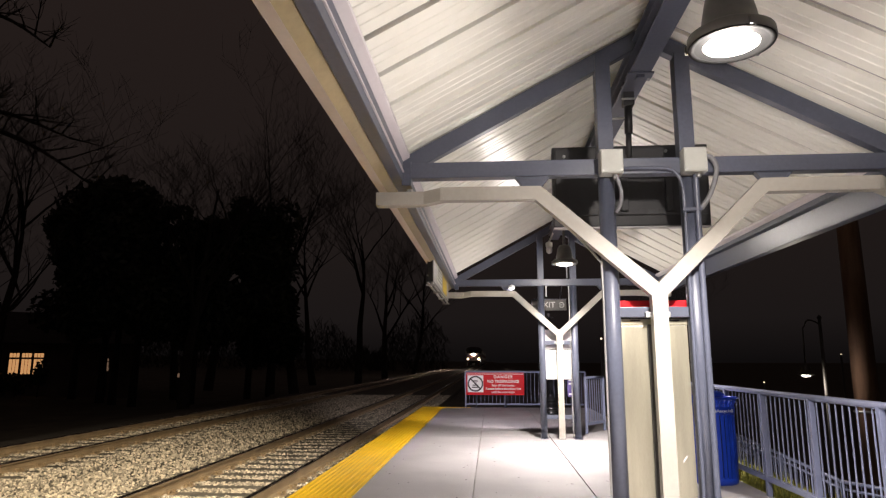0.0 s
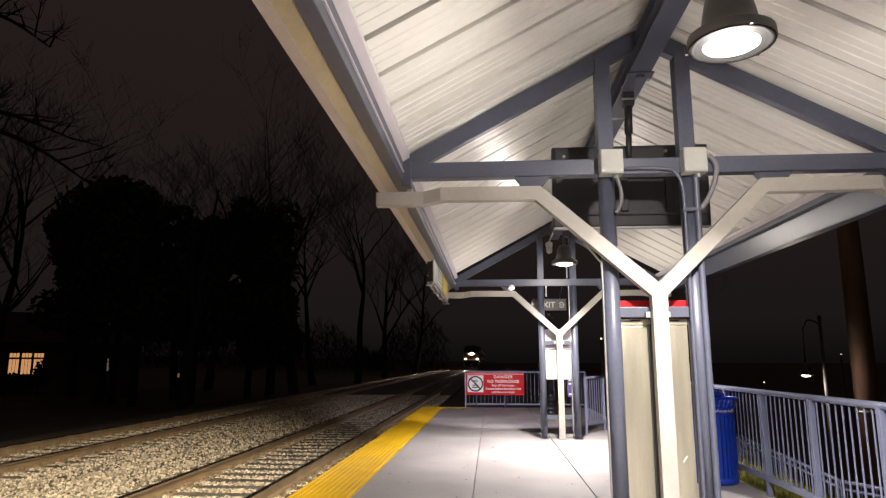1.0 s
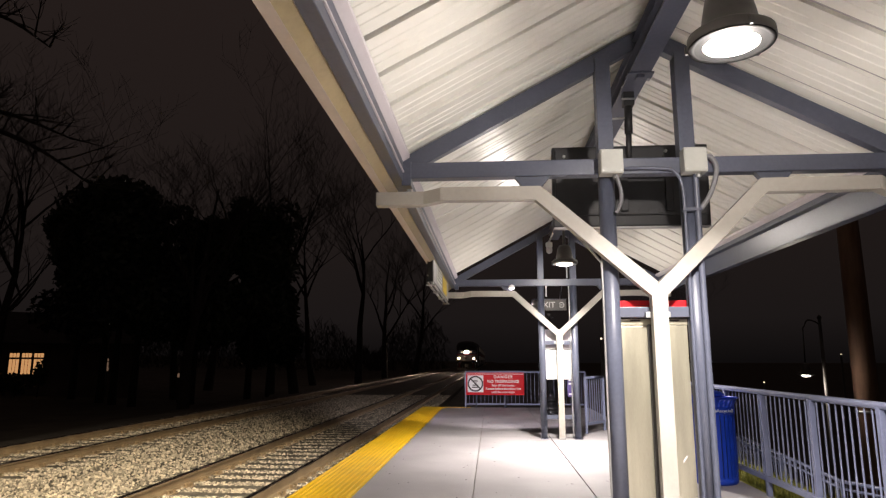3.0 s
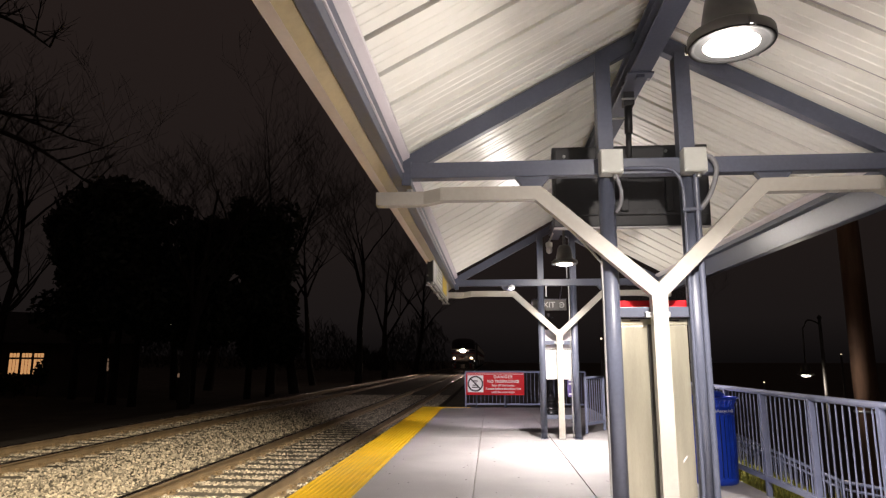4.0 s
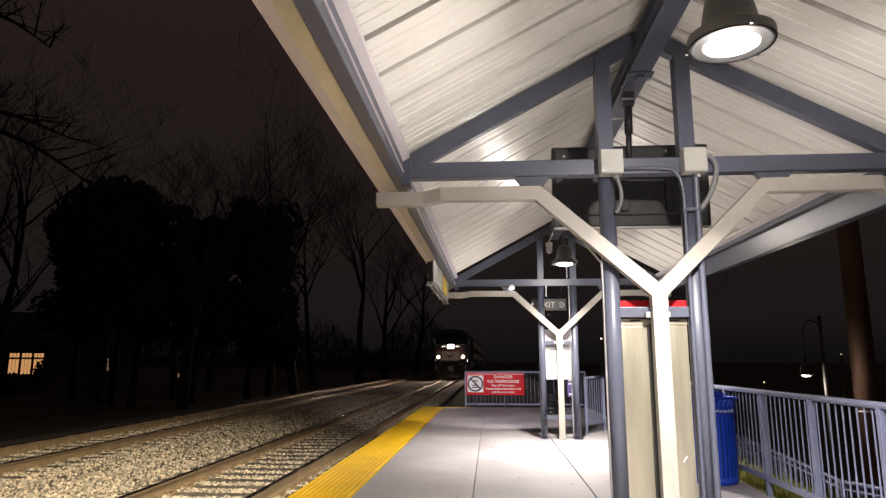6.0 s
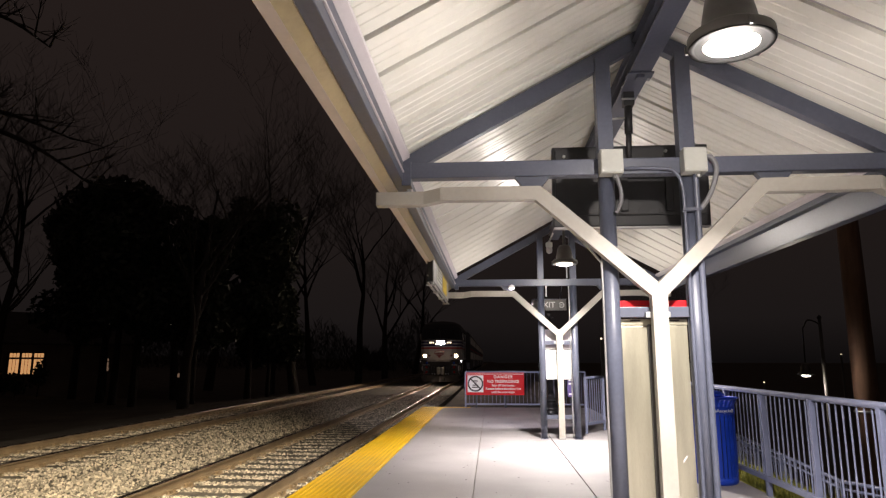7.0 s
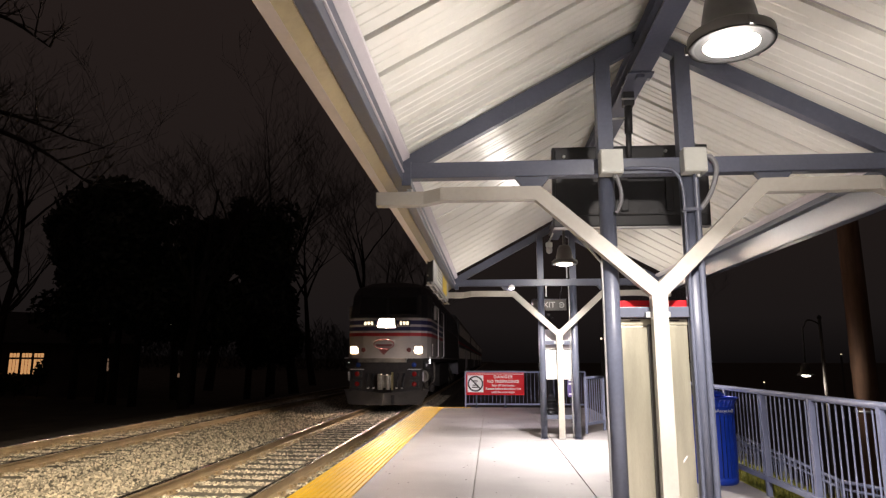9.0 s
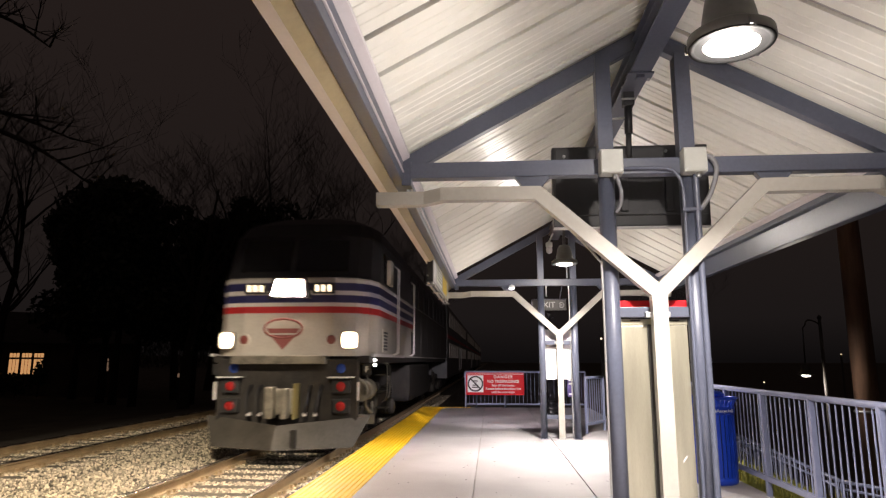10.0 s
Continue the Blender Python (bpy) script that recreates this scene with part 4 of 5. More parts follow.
def ornamental_post():
    op = thing("lamp_post", (1.49, 16.6, 0), "black ornamental lamp post with a bell-shaped base, unlit", "lamp post")
    bm = bm_new()
    lathe(bm, [(0.20, 0.0), (0.225, 0.02), (0.225, 0.06), (0.19, 0.09), (0.205, 0.13), (0.20, 0.19), (0.15, 0.25), (0.115, 0.31), (0.13, 0.34), (0.13, 0.39), (0.09, 0.42), (0.075, 0.50), (0.07, 0.52)], 28)
    part("base", bm, M_GLOSSBLACK, op, "glossy black cast base")
    bm = bm_new()
    tube(bm, [(0, 0, 0.5), (-0.01, 0, 2.30)], 0.066, 18, r1=0.05)
    part("shaft", bm, M_GLOSSBLACK, op)
    bm = bm_new()
    lathe(bm, [(0.07, 2.28), (0.075, 2.31), (0.07, 2.34), (0.045, 2.36), (0.04, 2.52), (0.055, 2.54), (0.0, 2.60)], 20)
    part("finial", bm, M_GLOSSBLACK, op)
    bm = bm_new()
    beam(bm, (0.0, 0, 2.42), (0.13, 0, 2.44), 0.03, 0.03)
    part("bracket", bm, M_GLOSSBLACK, op)


ornamental_post()


def notice():
    nt = thing("notice_board", pose(1.78, 14.5, 0, 0, 0, 25), "violet and white notice board on a post by the stairs", "sign")
    bm = bm_new()
    box(bm, -0.13, 0.13, -0.012, 0.012, 0.56, 0.97, 0.004)
    part("panel", bm, M_PURPLE, nt)
    for k, z in enumerate((0.92, 0.84, 0.62)):
        bm = bm_new()
        box(bm, -0.11, 0.10 - 0.05 * k, -0.0145, -0.0125, z - 0.02, z + 0.02)
        part("text_bar", bm, M_WHITE, nt)
    bm = bm_new()
    box(bm, -0.02, 0.02, 0.0125, 0.05, 0.0, 1.02, 0.004)
    part("post", bm, M_BLUE, nt)


notice()


def grass(n=15000):
    rnd = random.Random(9)
    verts, faces = [], []
    for _ in range(n):
        y = rnd.uniform(5.0, 13.0)
        x = 2.81 + 0.95 * rnd.random() ** 2.3
        z = ground_z(max(x, 2.6), y) - 0.005
        h = rnd.uniform(0.03, 0.11) * (2.2 if rnd.random() < 0.05 else 1.0)
        a = rnd.uniform(0, 6.28)
        w = 0.005
        dx, dy = math.cos(a) * w, math.sin(a) * w
        bx, by = rnd.uniform(-0.05, 0.05), rnd.uniform(-0.05, 0.05)
        o = len(verts)
        verts += [(x - dx, y - dy, z), (x + dx, y + dy, z), (x + bx * 0.4 + dx * 0.7, y + by * 0.4 + dy * 0.7, z + h * 0.6), (x + bx * 0.4 - dx * 0.7, y + by * 0.4 - dy * 0.7, z + h * 0.6), (x + bx, y + by, z + h)]
        faces += [(o, o + 1, o + 2, o + 3), (o + 3, o + 2, o + 4)]
    me = bpy.data.meshes.new("grass")
    me.from_pydata(verts, [], faces)
    me.materials.append(M_GRASS)
    return tagged(new("grass", me), "yellow-green dry grass beside the platform", "grass", kind="stuff")


grass()
stones("stray_stones", 260, lambda r: (r.uniform(-2.45, -2.06), r.uniform(5.5, 18.0), -0.40), 0.03, "small stones at the platform's foot")


# ---------------------------------------------------------------- far surroundings
def utility_pole():
    up = thing("utility_pole", (9.85, 18.0, -3.2), "thick brown wooden utility pole beyond the railing", "utility pole")
    bm = bm_new()
    tube(bm, [(0, 0, 0), (0, 0, 6), (-0.02, 0, 12)], 0.31, 20, r1=0.25)
    part("shaft", bm, M_POLE, up)
    bm = bm_new()
    beam(bm, (-1.2, -0.3, 11.2), (1.2, -0.3, 11.2), 0.1, 0.12)
    part("crossarm", bm, M_POLE, up)
    bm = bm_new()
    lathe(bm, [(0.325, 3.2), (0.325, 3.26)], 20)
    part("band", bm, M_GALV, up)


utility_pole()


def house():
    hs = thing("house", pose(-31.35, 41.7, -1.0, 0, 0, 38), "low dark house beyond the tracks with a lit paned window", "house")
    bm = bm_new()
    box(bm, -7, 7, 0.2, 7.5, -0.8, 3.5, 0.02)
    w = part("wall", bm, M_SIDING, hs)
    bm = bm_new()
    prism(bm, [(-0.5, 0), (3.85, 2.3), (8.2, 0), (8.2, -0.15), (3.85, 2.12), (-0.5, -0.15)], lambda u, v, d: (-7.5 + d, u, 3.55 + v), 15)
    r = part("roof", bm, M_SHINGLE, hs)
    bm = bm_new()
    box(bm, 3.4, 4.1, 3.3, 4.2, 4.6, 6.6, 0.02)
    part("chimney", bm, M_SIDING, r)
    for x0, width, z0, z1, lit in ((-1.08, 2.1, 1.45, 2.85, M_CURTAIN), (4.5, 0.55, 1.7, 2.5, M_DIM)):
        bm = bm_new()
        box(bm, x0 - 0.08, x0 + width + 0.08, 0.12, 0.21, z0 - 0.08, z1 + 0.08, 0.01)
        wi = part("window", bm, M_INK, hs, "lit paned window")
        n = 3 if width > 1 else 1
        for i in range(n):
            a, b = x0 + width * i / n + 0.075, x0 + width * (i + 1) / n - 0.075
            for c, d in ((z0, z0 + (z1 - z0) * 0.71), (z0 + (z1 - z0) * 0.80, z1)):
                bm = bm_new()
                box(bm, a, b, 0.10, 0.118, c, d)
                part("pane", bm, lit, wi)
                for k in (1, 2):
                    bm = bm_new()
                    box(bm, a + (b - a) * k / 3 - 0.012, a + (b - a) * k / 3 + 0.012, 0.085, 0.099, c, d)
                    part("glazing_bar", bm, M_SIDING, wi)
        bm = bm_new()
        box(bm, x0 - 0.12, x0 + width + 0.12, 0.02, 0.2, z0 - 0.16, z0 - 0.085, 0.01)
        part("sill", bm, M_INK, wi)
    return hs


house()


def porch_light(p, label):
    pl = thing("garden_light", p, label, "lamp", "distant garden lights")
    bm = bm_new()
    tube(bm, [(0, 0, 0), (0, 0, 1.6)], 0.04, 8)
    part("stake", bm, M_BLACK, pl)
    bm = bm_new()
    lathe(bm, [(0.07, 1.6), (0.09, 1.66), (0.09, 1.80), (0.03, 1.86)], 10)
    part("lantern", bm, M_DIM, pl)


porch_light((-24.6, 40.0, -0.9), "dim garden lantern beyond the tracks")
porch_light((-19.8, 40.0, -1.3), "dim garden lantern beyond the tracks")


def far_lamp(p, h, r):
    fl = thing("street_lamp", p, "distant lit street lamp on a thin pole", "street lamp", "distant street lamps")
    bm = bm_new()
    tube(bm, [(0, 0, 0), (0, 0, h)], 0.06, 8)
    part("pole", bm, M_BRONZE, fl)
    bm = bm_new()
    lathe(bm, [(r * 0.6, h), (r, h + r * 0.6), (r * 0.7, h + r * 1.4), (0, h + r * 1.7)], 12)
    part("globe", bm, M_FARLAMP, fl)


far_lamp((5.05, 30.0, -3.3), 5.6, 0.055)
far_lamp((20.7, 40.0, -3.3), 5.0, 0.035)
far_lamp((16.8, 30.0, -3.3), 3.6, 0.07)
far_lamp((17.6, 30.0, -3.3), 3.62, 0.045)
far_lamp((10.5, 26.0, -3.3), 3.8, 0.03)


def limb(segs, rnd, p, d, r, length, depth):
    """Tapered limbs, each a list of points with radii, splitting into thinner ones."""
    n = 5 if depth > 1 else 4
    pts = [p]
    dd = d.copy()
    for i in range(n):
        dd = (dd + Vector((rnd.uniform(-1, 1), rnd.uniform(-1, 1), rnd.uniform(-0.5, 0.9))) * 0.17).normalized()
        pts.append(pts[-1] + dd * length / n)
    segs.append((pts, r, r * (0.12 if depth >= 3 else 0.3), depth))
    if depth <= 0:
        return
    for k in range(rnd.randint(4, 6) if depth > 1 else 5):
        f = rnd.uniform(0.3, 1.0)
        i = min(n - 1, int(f * n))
        q = pts[i].lerp(pts[i + 1], f * n - i if f < 1 else 1)
        a = rnd.uniform(0, 6.28)
        side = Vector((math.cos(a), math.sin(a), rnd.uniform(0.1, 0.9)))
        nd = (dd * 0.7 + side * 0.8).normalized()
        limb(segs, rnd, q, nd, r * (1 - 0.8 * f) * 0.62, length * rnd.uniform(0.45, 0.68), depth - 1)


def bare_tree_data(seed, height):
    rnd = random.Random(seed)
    segs = []
    limb(segs, rnd, Vector((0, 0, 0)), Vector((rnd.uniform(-0.08, 0.08), rnd.uniform(-0.08, 0.08), 1)).normalized(), height * 0.017, height * 0.62, 4)
    bt, bc = bm_new(), bm_new()
    for pts, r0, r1, depth in segs:
        tube(bt if depth >= 3 else bc, pts, max(r0, 0.008), 8 if depth >= 3 else (5 if depth == 2 else 3), caps=False, r1=max(r1, 0.006))
    return bt, bc


TREES = [(-16, 33, 19.5, 1), (-13.5, 44, 22.1, 2), (-23, 46, 20.0, 3), (-27, 33, 19.5, 4), (-18, 52, 24.7, 1), (-33, 40, 22.1, 2), (-25, 56, 26.0, 3), (-12.8, 62, 23.4, 4),
         (-40, 44, 23.4, 1), (-36, 60, 26.0, 2), (-14, 85, 26.0, 1), (-20, 72, 26.0, 4), (-48, 52, 23.4, 3), (-22.5, 25, 16.9, 2), (-13, 110, 28.6, 3), (14, 60, 14, 2), (22, 75, 15, 4), (-19, 17, 20.8, 1)]


def build_trees():
    made = {}
    for i, (x, y, h, kind) in enumerate(TREES):
        m = pose(x, y, ground_z(x, y) - 0.1, 0, 0, i * 77)
        if kind not in made:
            t = thing("bare_tree", m, "leafless winter tree with grey-brown branches", "tree", "bare trees")
            bt, bc = bare_tree_data(20 + kind, h)
            part("trunk", bt, M_BARK, t)
            part("crown", bc, M_BARK, t, "bare twiggy crown")
            made[kind] = (t, h)
        else:
            t, h0 = made[kind]
            c = copy_thing(t, m)
            c.scale = (h / h0,) * 3


build_trees()


def overhanging_tree():
    """A big bare tree beside the far track, its limbs reaching over."""
    rnd = random.Random(31)
    t = thing("bare_tree", (-17.2, 16.0, ground_z(-17.2, 16.0) - 0.1), "large leafless tree with long drooping limbs over the far track", "tree", "bare trees")
    bm = bm_new()
    tube(bm, smooth_path([(0, 0, 0), (0.1, 0.1, 4), (-0.1, 0, 8), (0.2, 0, 12), (0.0, 0.2, 15)]), 0.34, 12, r1=0.10)
    part("trunk", bm, M_BARK, t)
    bm = bm_new()
    for z, reach, rise, sag in ((9.6, 5.4, 0.5, -0.5), (9.0, 6.2, 0.6, -1.3), (11.5, 4.5, 1.6, 0.4)):
        pts = [Vector((0.1, 0, z)), Vector((reach * 0.35, 0.3, z + rise)), Vector((reach * 0.7, 0.2, z + rise * 0.7 + sag * 0.4)), Vector((reach, 0.4, z + sag))]
        line = smooth_path(pts, 5)
        tube(bm, line, 0.13, 6, caps=False, r1=0.02)
        segs = []
        for q in line[4:]:
            d = Vector((rnd.uniform(0.2, 1), rnd.uniform(-0.7, 0.7), rnd.uniform(-0.2, 1))).normalized()
            limb(segs, rnd, q, d, 0.035, rnd.uniform(0.7, 1.5), 1)
        for pl, r0, r1, depth in segs:
            tube(bm, pl, max(r0, 0.008), 4, caps=False, r1=max(r1, 0.006))
    part("crown", bm, M_BARK, t, "long drooping bare limbs")


overhanging_tree()


def evergreen(x, y, h, w, seed, name="evergreen_tree", label="dense dark evergreen tree behind the tracks", cat="tree", group="evergreen trees", n=13000, leaf=1.0):
    rnd = random.Random(seed)
    z0 = ground_z(x, y) - 0.1
    t = thing(name, (x, y, z0), label, cat, group)
    bm = bm_new()
    tube(bm, [(0, 0, 0), (0.1, 0, h * 0.4), (0, 0.1, h * 0.85)], h * 0.019, 8, r1=h * 0.005)
    part("trunk", bm, M_BARK, t)
    verts, faces = [], []
    lobes = [(rnd.uniform(-0.6, 0.6) * w, rnd.uniform(-0.5, 0.5) * w, h * rnd.uniform(0.36, 0.93), w * rnd.uniform(0.28, 0.52)) for _ in range(34)]
    for _ in range(n):
        cx, cy, cz, r = lobes[rnd.randrange(34)]
        v = Vector((rnd.gauss(0, 1), rnd.gauss(0, 1), rnd.gauss(0, 1))).normalized() * r * rnd.uniform(0.55, 1.08)
        p = Vector((cx, cy, cz)) + v
        if p.z < 0.2:
            continue
        a = Vector((rnd.gauss(0, 1), rnd.gauss(0, 1), rnd.gauss(0, 1))).normalized() * rnd.uniform(0.12, 0.30) * leaf
        b = a.cross(Vector((rnd.gauss(0, 1), rnd.gauss(0, 1), rnd.gauss(0, 1)))).normalized() * 0.13 * leaf
        o = len(verts)
        verts += [tuple(p - a), tuple(p + b), tuple(p + a), tuple(p - b)]
        faces.append((o, o + 1, o + 2, o + 3))
    me = bpy.data.meshes.new("crown")
    me.from_pydata(verts, [], faces)
    me.materials.append(M_LEAF)
    c = new("crown", me)
    c.parent = t
    return t


for _i, (_x, _y, _h, _w) in enumerate(((-26.8, 40.0, 13.6, 2.6), (-14.7, 42, 8.0, 2.4), (-15.3, 40, 12.6, 2.9), (-24.0, 38.5, 14.0, 3.0), (-20.5, 36, 13.3, 3.2), (-17.5, 37, 11.2, 2.6), (-22.6, 37.5, 13.2, 3.0))):
    evergreen(_x, _y, _h, _w, 40 + _i)
for _i, (_x, _y, _h, _w) in enumerate(((-30.9, 40.3, 1.5, 0.9), (-29.75, 40.8, 2.5, 0.6), (-32.0, 40.3, 1.5, 0.8))):
    evergreen(_x, _y, _h, _w, 60 + _i, "shrub", "leafy dark shrub before the lit house window", "shrub", "shrubs by the house", 420, 0.6)


def far_woods():
    """A ragged belt of leafless woods that closes the distance."""
    rnd = random.Random(77)
    verts, faces = [], []
    for _ in range(30000):
        a = rnd.uniform(-1.25, 0.0)
        r = rnd.uniform(150, 230)
        x, y = r * math.sin(a), r * math.cos(a)
        if x > -14:
            continue
        top = 9 + 7 * noise.noise((a * 14, 3.1, 0.5)) + 4 * noise.noise((a * 60, 1.0, 0.2))
        z = -3.2 + (top + 3) * rnd.random() ** 0.9
        s = rnd.uniform(0.6, 1.8)
        t = rnd.uniform(0, 6.28)
        u = Vector((math.cos(t), math.sin(t), rnd.uniform(0.3, 2.5))).normalized() * s
        w = Vector((math.cos(a), -math.sin(a), 0)) * rnd.uniform(0.03, 0.12)
        o = len(verts)
        p = Vector((x, y, z))
        verts += [tuple(p - u), tuple(p + w), tuple(p + u), tuple(p - w)]
        faces.append((o, o + 1, o + 2, o + 3))
    me = bpy.data.meshes.new("far_woods")
    me.from_pydata(verts, [], faces)
    me.materials.append(M_BARK)
    return tagged(new("far_woods", me), "dark distant belt of leafless woods", "woods", kind="stuff")


far_woods()


def litter(n=150):
    """Small dark flecks of dirt and leaf bits on the platform."""
    rnd = random.Random(12)
    verts, faces = [], []
    for _ in range(n):
        x, y = rnd.uniform(-1.3, 2.6), rnd.uniform(5.5, 18.5)
        s = rnd.uniform(0.004, 0.014)
        o = len(verts)
        k = rnd.randint(4, 6)
        for i in range(k):
            a = i * math.tau / k
            verts.append((x + s * math.cos(a) * rnd.uniform(0.6, 1.5), y + s * math.sin(a) * rnd.uniform(0.6, 1.5), 0.0035))
        verts.append((x, y, 0.007))
        for i in range(k):
            faces.append((o + i, o + (i + 1) % k, o + k))
    me = bpy.data.meshes.new("litter")
    me.from_pydata(verts, [], faces)
    me.materials.append(M_BARK)
    return tagged(new("litter", me), "small dark leaf bits scattered on the platform", "litter", kind="stuff")


litter()


def drain_cover(x, y):
    dc = thing("cover_plate", (x, y, 0), "small grey metal cover plate let into the platform", "cover plate")
    bm = bm_new()
    box(bm, -0.09, 0.09, -0.09, 0.09, -0.01, 0.004, 0.003)
    part("plate", bm, M_FRAME, dc)
    for a in (-0.06, 0.06):
        bm = bm_new()
        lathe(bm, [(0.009, 0.004), (0.009, 0.007), (0.0, 0.008)], 8, a, 0)
        part("screw", bm, M_GALV, dc)


drain_cover(0.79, 11.1)


# ---------------------------------------------------------------- train
CARS = []
# dark colour that holds the shade on the side behind the cab
M_HOOD_SHADE = mat("grimy_hood_paint", (0.075, 0.070, 0.066), 0.55, vary=0.35, big=1.5, small=20, bump=0.1)
M_LEVER = mat("faded_yellow_paint", (0.30, 0.25, 0.10), 0.6, vary=0.3, bump=0.05)
WHEELS = []
COACH_WHEELS = []


def nose_plan(hw, yf, yb):
    """Half outline of the cab in plan, from the middle of the front to the back."""
    return [(0.0, yf), (hw * 0.55, yf + 0.03), (hw * 0.80, yf + 0.16), (hw * 0.93, yf + 0.40), (hw, yf + 0.85), (hw, yb)]


def ring_at(hw, yf, yb, z, off=0.0):
    half = nose_plan(hw, yf, yb)
    pts = [(x, y) for x, y in half]
    full = [(-x, y) for x, y in pts[:0:-1]] + pts
    if off:
        c = Vector((0, yf + 2.0))
        out = []
        for x, y in full:
            d = (Vector((x, y)) - c)
            d = Vector((d.x, min(d.y, 0))) if y < yf + 0.9 else Vector((d.x, 0))
            d.normalize()
            out.append((x + d.x * off, y + d.y * off))
        full = out
    return [Vector((x, y, z)) for x, y in full]


def shell(bm, levels, yb, off=0.0):
    """Skin over rings of (half width, front, height)."""
    rings = [[bm.verts.new(p) for p in ring_at(hw, yf, yb, z, off)] for hw, yf, z in levels]
    for a, b in zip(rings[:-1], rings[1:]):
        for i in range(len(a) - 1):
            f = bm.faces.new((a[i], a[i + 1], b[i + 1], b[i]))
    return rings


def front_y(z):
    return 0.62 + max(0.0, z - 1.67) * 0.06


def stripe(name, z0, z1, material, lc, yb=20.6, off=0.006):
    bm = bm_new()
    shell(bm, [(1.50, front_y(z0), z0), (1.50, front_y(z1), z1)], yb, off)
    part(name, bm, material, lc)


def lens(name, x, y, z, r, material, parent, label="", squash=1.0):
    bm = bm_new()
    lathe(bm, [(r, 0.0), (r * 0.9, 0.012), (r * 0.5, 0.02), (0.0, 0.024)], 20)
    return part(name, bm, material, parent, label, I(x, y, z) @ pose(0, 0, 0, 90, 0, 0) @ Matrix.Diagonal((squash, 1, 1, 1)))


def wheelset(lc, y):
    bm = bm_new()
    tube(bm, [(-0.8, 0, 0), (0.8, 0, 0)], 0.09, 12)
    me = mesh_of("wheelset", bm, M_UNDER)
    ws = new("wheelset", me)
    ws.parent = lc
    ws.matrix_basis = I(0, y, 0.508)
    for s in (-1, 1):
        bm = bm_new()
        lathe(bm, [(0.0, -0.05), (0.12, -0.06), (0.14, -0.03), (0.40, -0.02), (0.42, -0.06), (0.505, -0.06), (0.508, 0.04), (0.535, 0.05), (0.535, 0.07), (0.42, 0.07), (0.40, 0.02), (0.0, 0.02)], 32)
        part("wheel", bm, M_UNDER, ws, "", I(s * 0.77, 0, 0) @ pose(0, 0, 0, 0, -90 * s, 0))
        for k in range(4):
            bm = bm_new()
            a = k * math.tau / 4
            lathe(bm, [(0.02, 0.0), (0.02, 0.03), (0.0, 0.035)], 8)
            part("bolt", bm, M_UNDER, ws, "", I(s * 0.84, 0.09 * math.cos(a), 0.09 * math.sin(a)) @ pose(0, 0, 0, 0, 90 * s, 0))
    WHEELS.append((ws, y))
    return ws


def bogie(lc, yc):
    for s in (-1, 1):
        bm = bm_new()
        prism(bm, [(-1.9, 0.62), (-1.75, 0.36), (-1.1, 0.36), (-0.8, 0.55), (0.8, 0.55), (1.1, 0.36), (1.75, 0.36), (1.9, 0.62), (1.6, 0.86), (-1.6, 0.86)],
              lambda u, v, w: (s * (1.02 + w), yc + u, v), 0.12)
        part("truck_frame", bm, M_UNDER, lc)
        for dy in (-1.37, 1.37):
            bm = bm_new()
            lathe(bm, [(0.17, 0.0), (0.19, 0.02), (0.19, 0.12), (0.15, 0.15), (0.13, 0.17), (0.0, 0.18)], 18)
            part("journal_box", bm, M_PILOT, lc, "pale round axle box", I(s * 1.14, yc + dy, 0.52) @ pose(0, 0, 0, 0, 90 * s, 0))
            for q in (-0.32, 0.32):
                bm = bm_new()
                tube(bm, [(s * 1.1 + 0.09 * math.cos(k * 0.9), yc + dy + q + 0.09 * math.sin(k * 0.9), 0.70 + k * 0.008) for k in range(40)], 0.018, 5)
                part("coil_spring", bm, M_UNDER, lc)
        bm = bm_new()
        tube(bm, [(s * 1.2, yc - 0.5, 1.1), (s * 1.24, yc - 1.0, 0.55)], 0.055, 10)
        part("damper", bm, M_PILOT, lc)
        bm = bm_new()
        tube(bm, smooth_path([(s * 1.25, yc - 1.9, 1.3), (s * 1.28, yc - 1.75, 0.9), (s * 1.3, yc - 1.3, 0.62), (s * 1.22, yc - 1.2, 0.5)]), 0.025, 8)
        part("brake_hose", bm, M_PILOT, lc)
    for dy in (-1.37, 1.37):
        wheelset(lc, yc + dy)


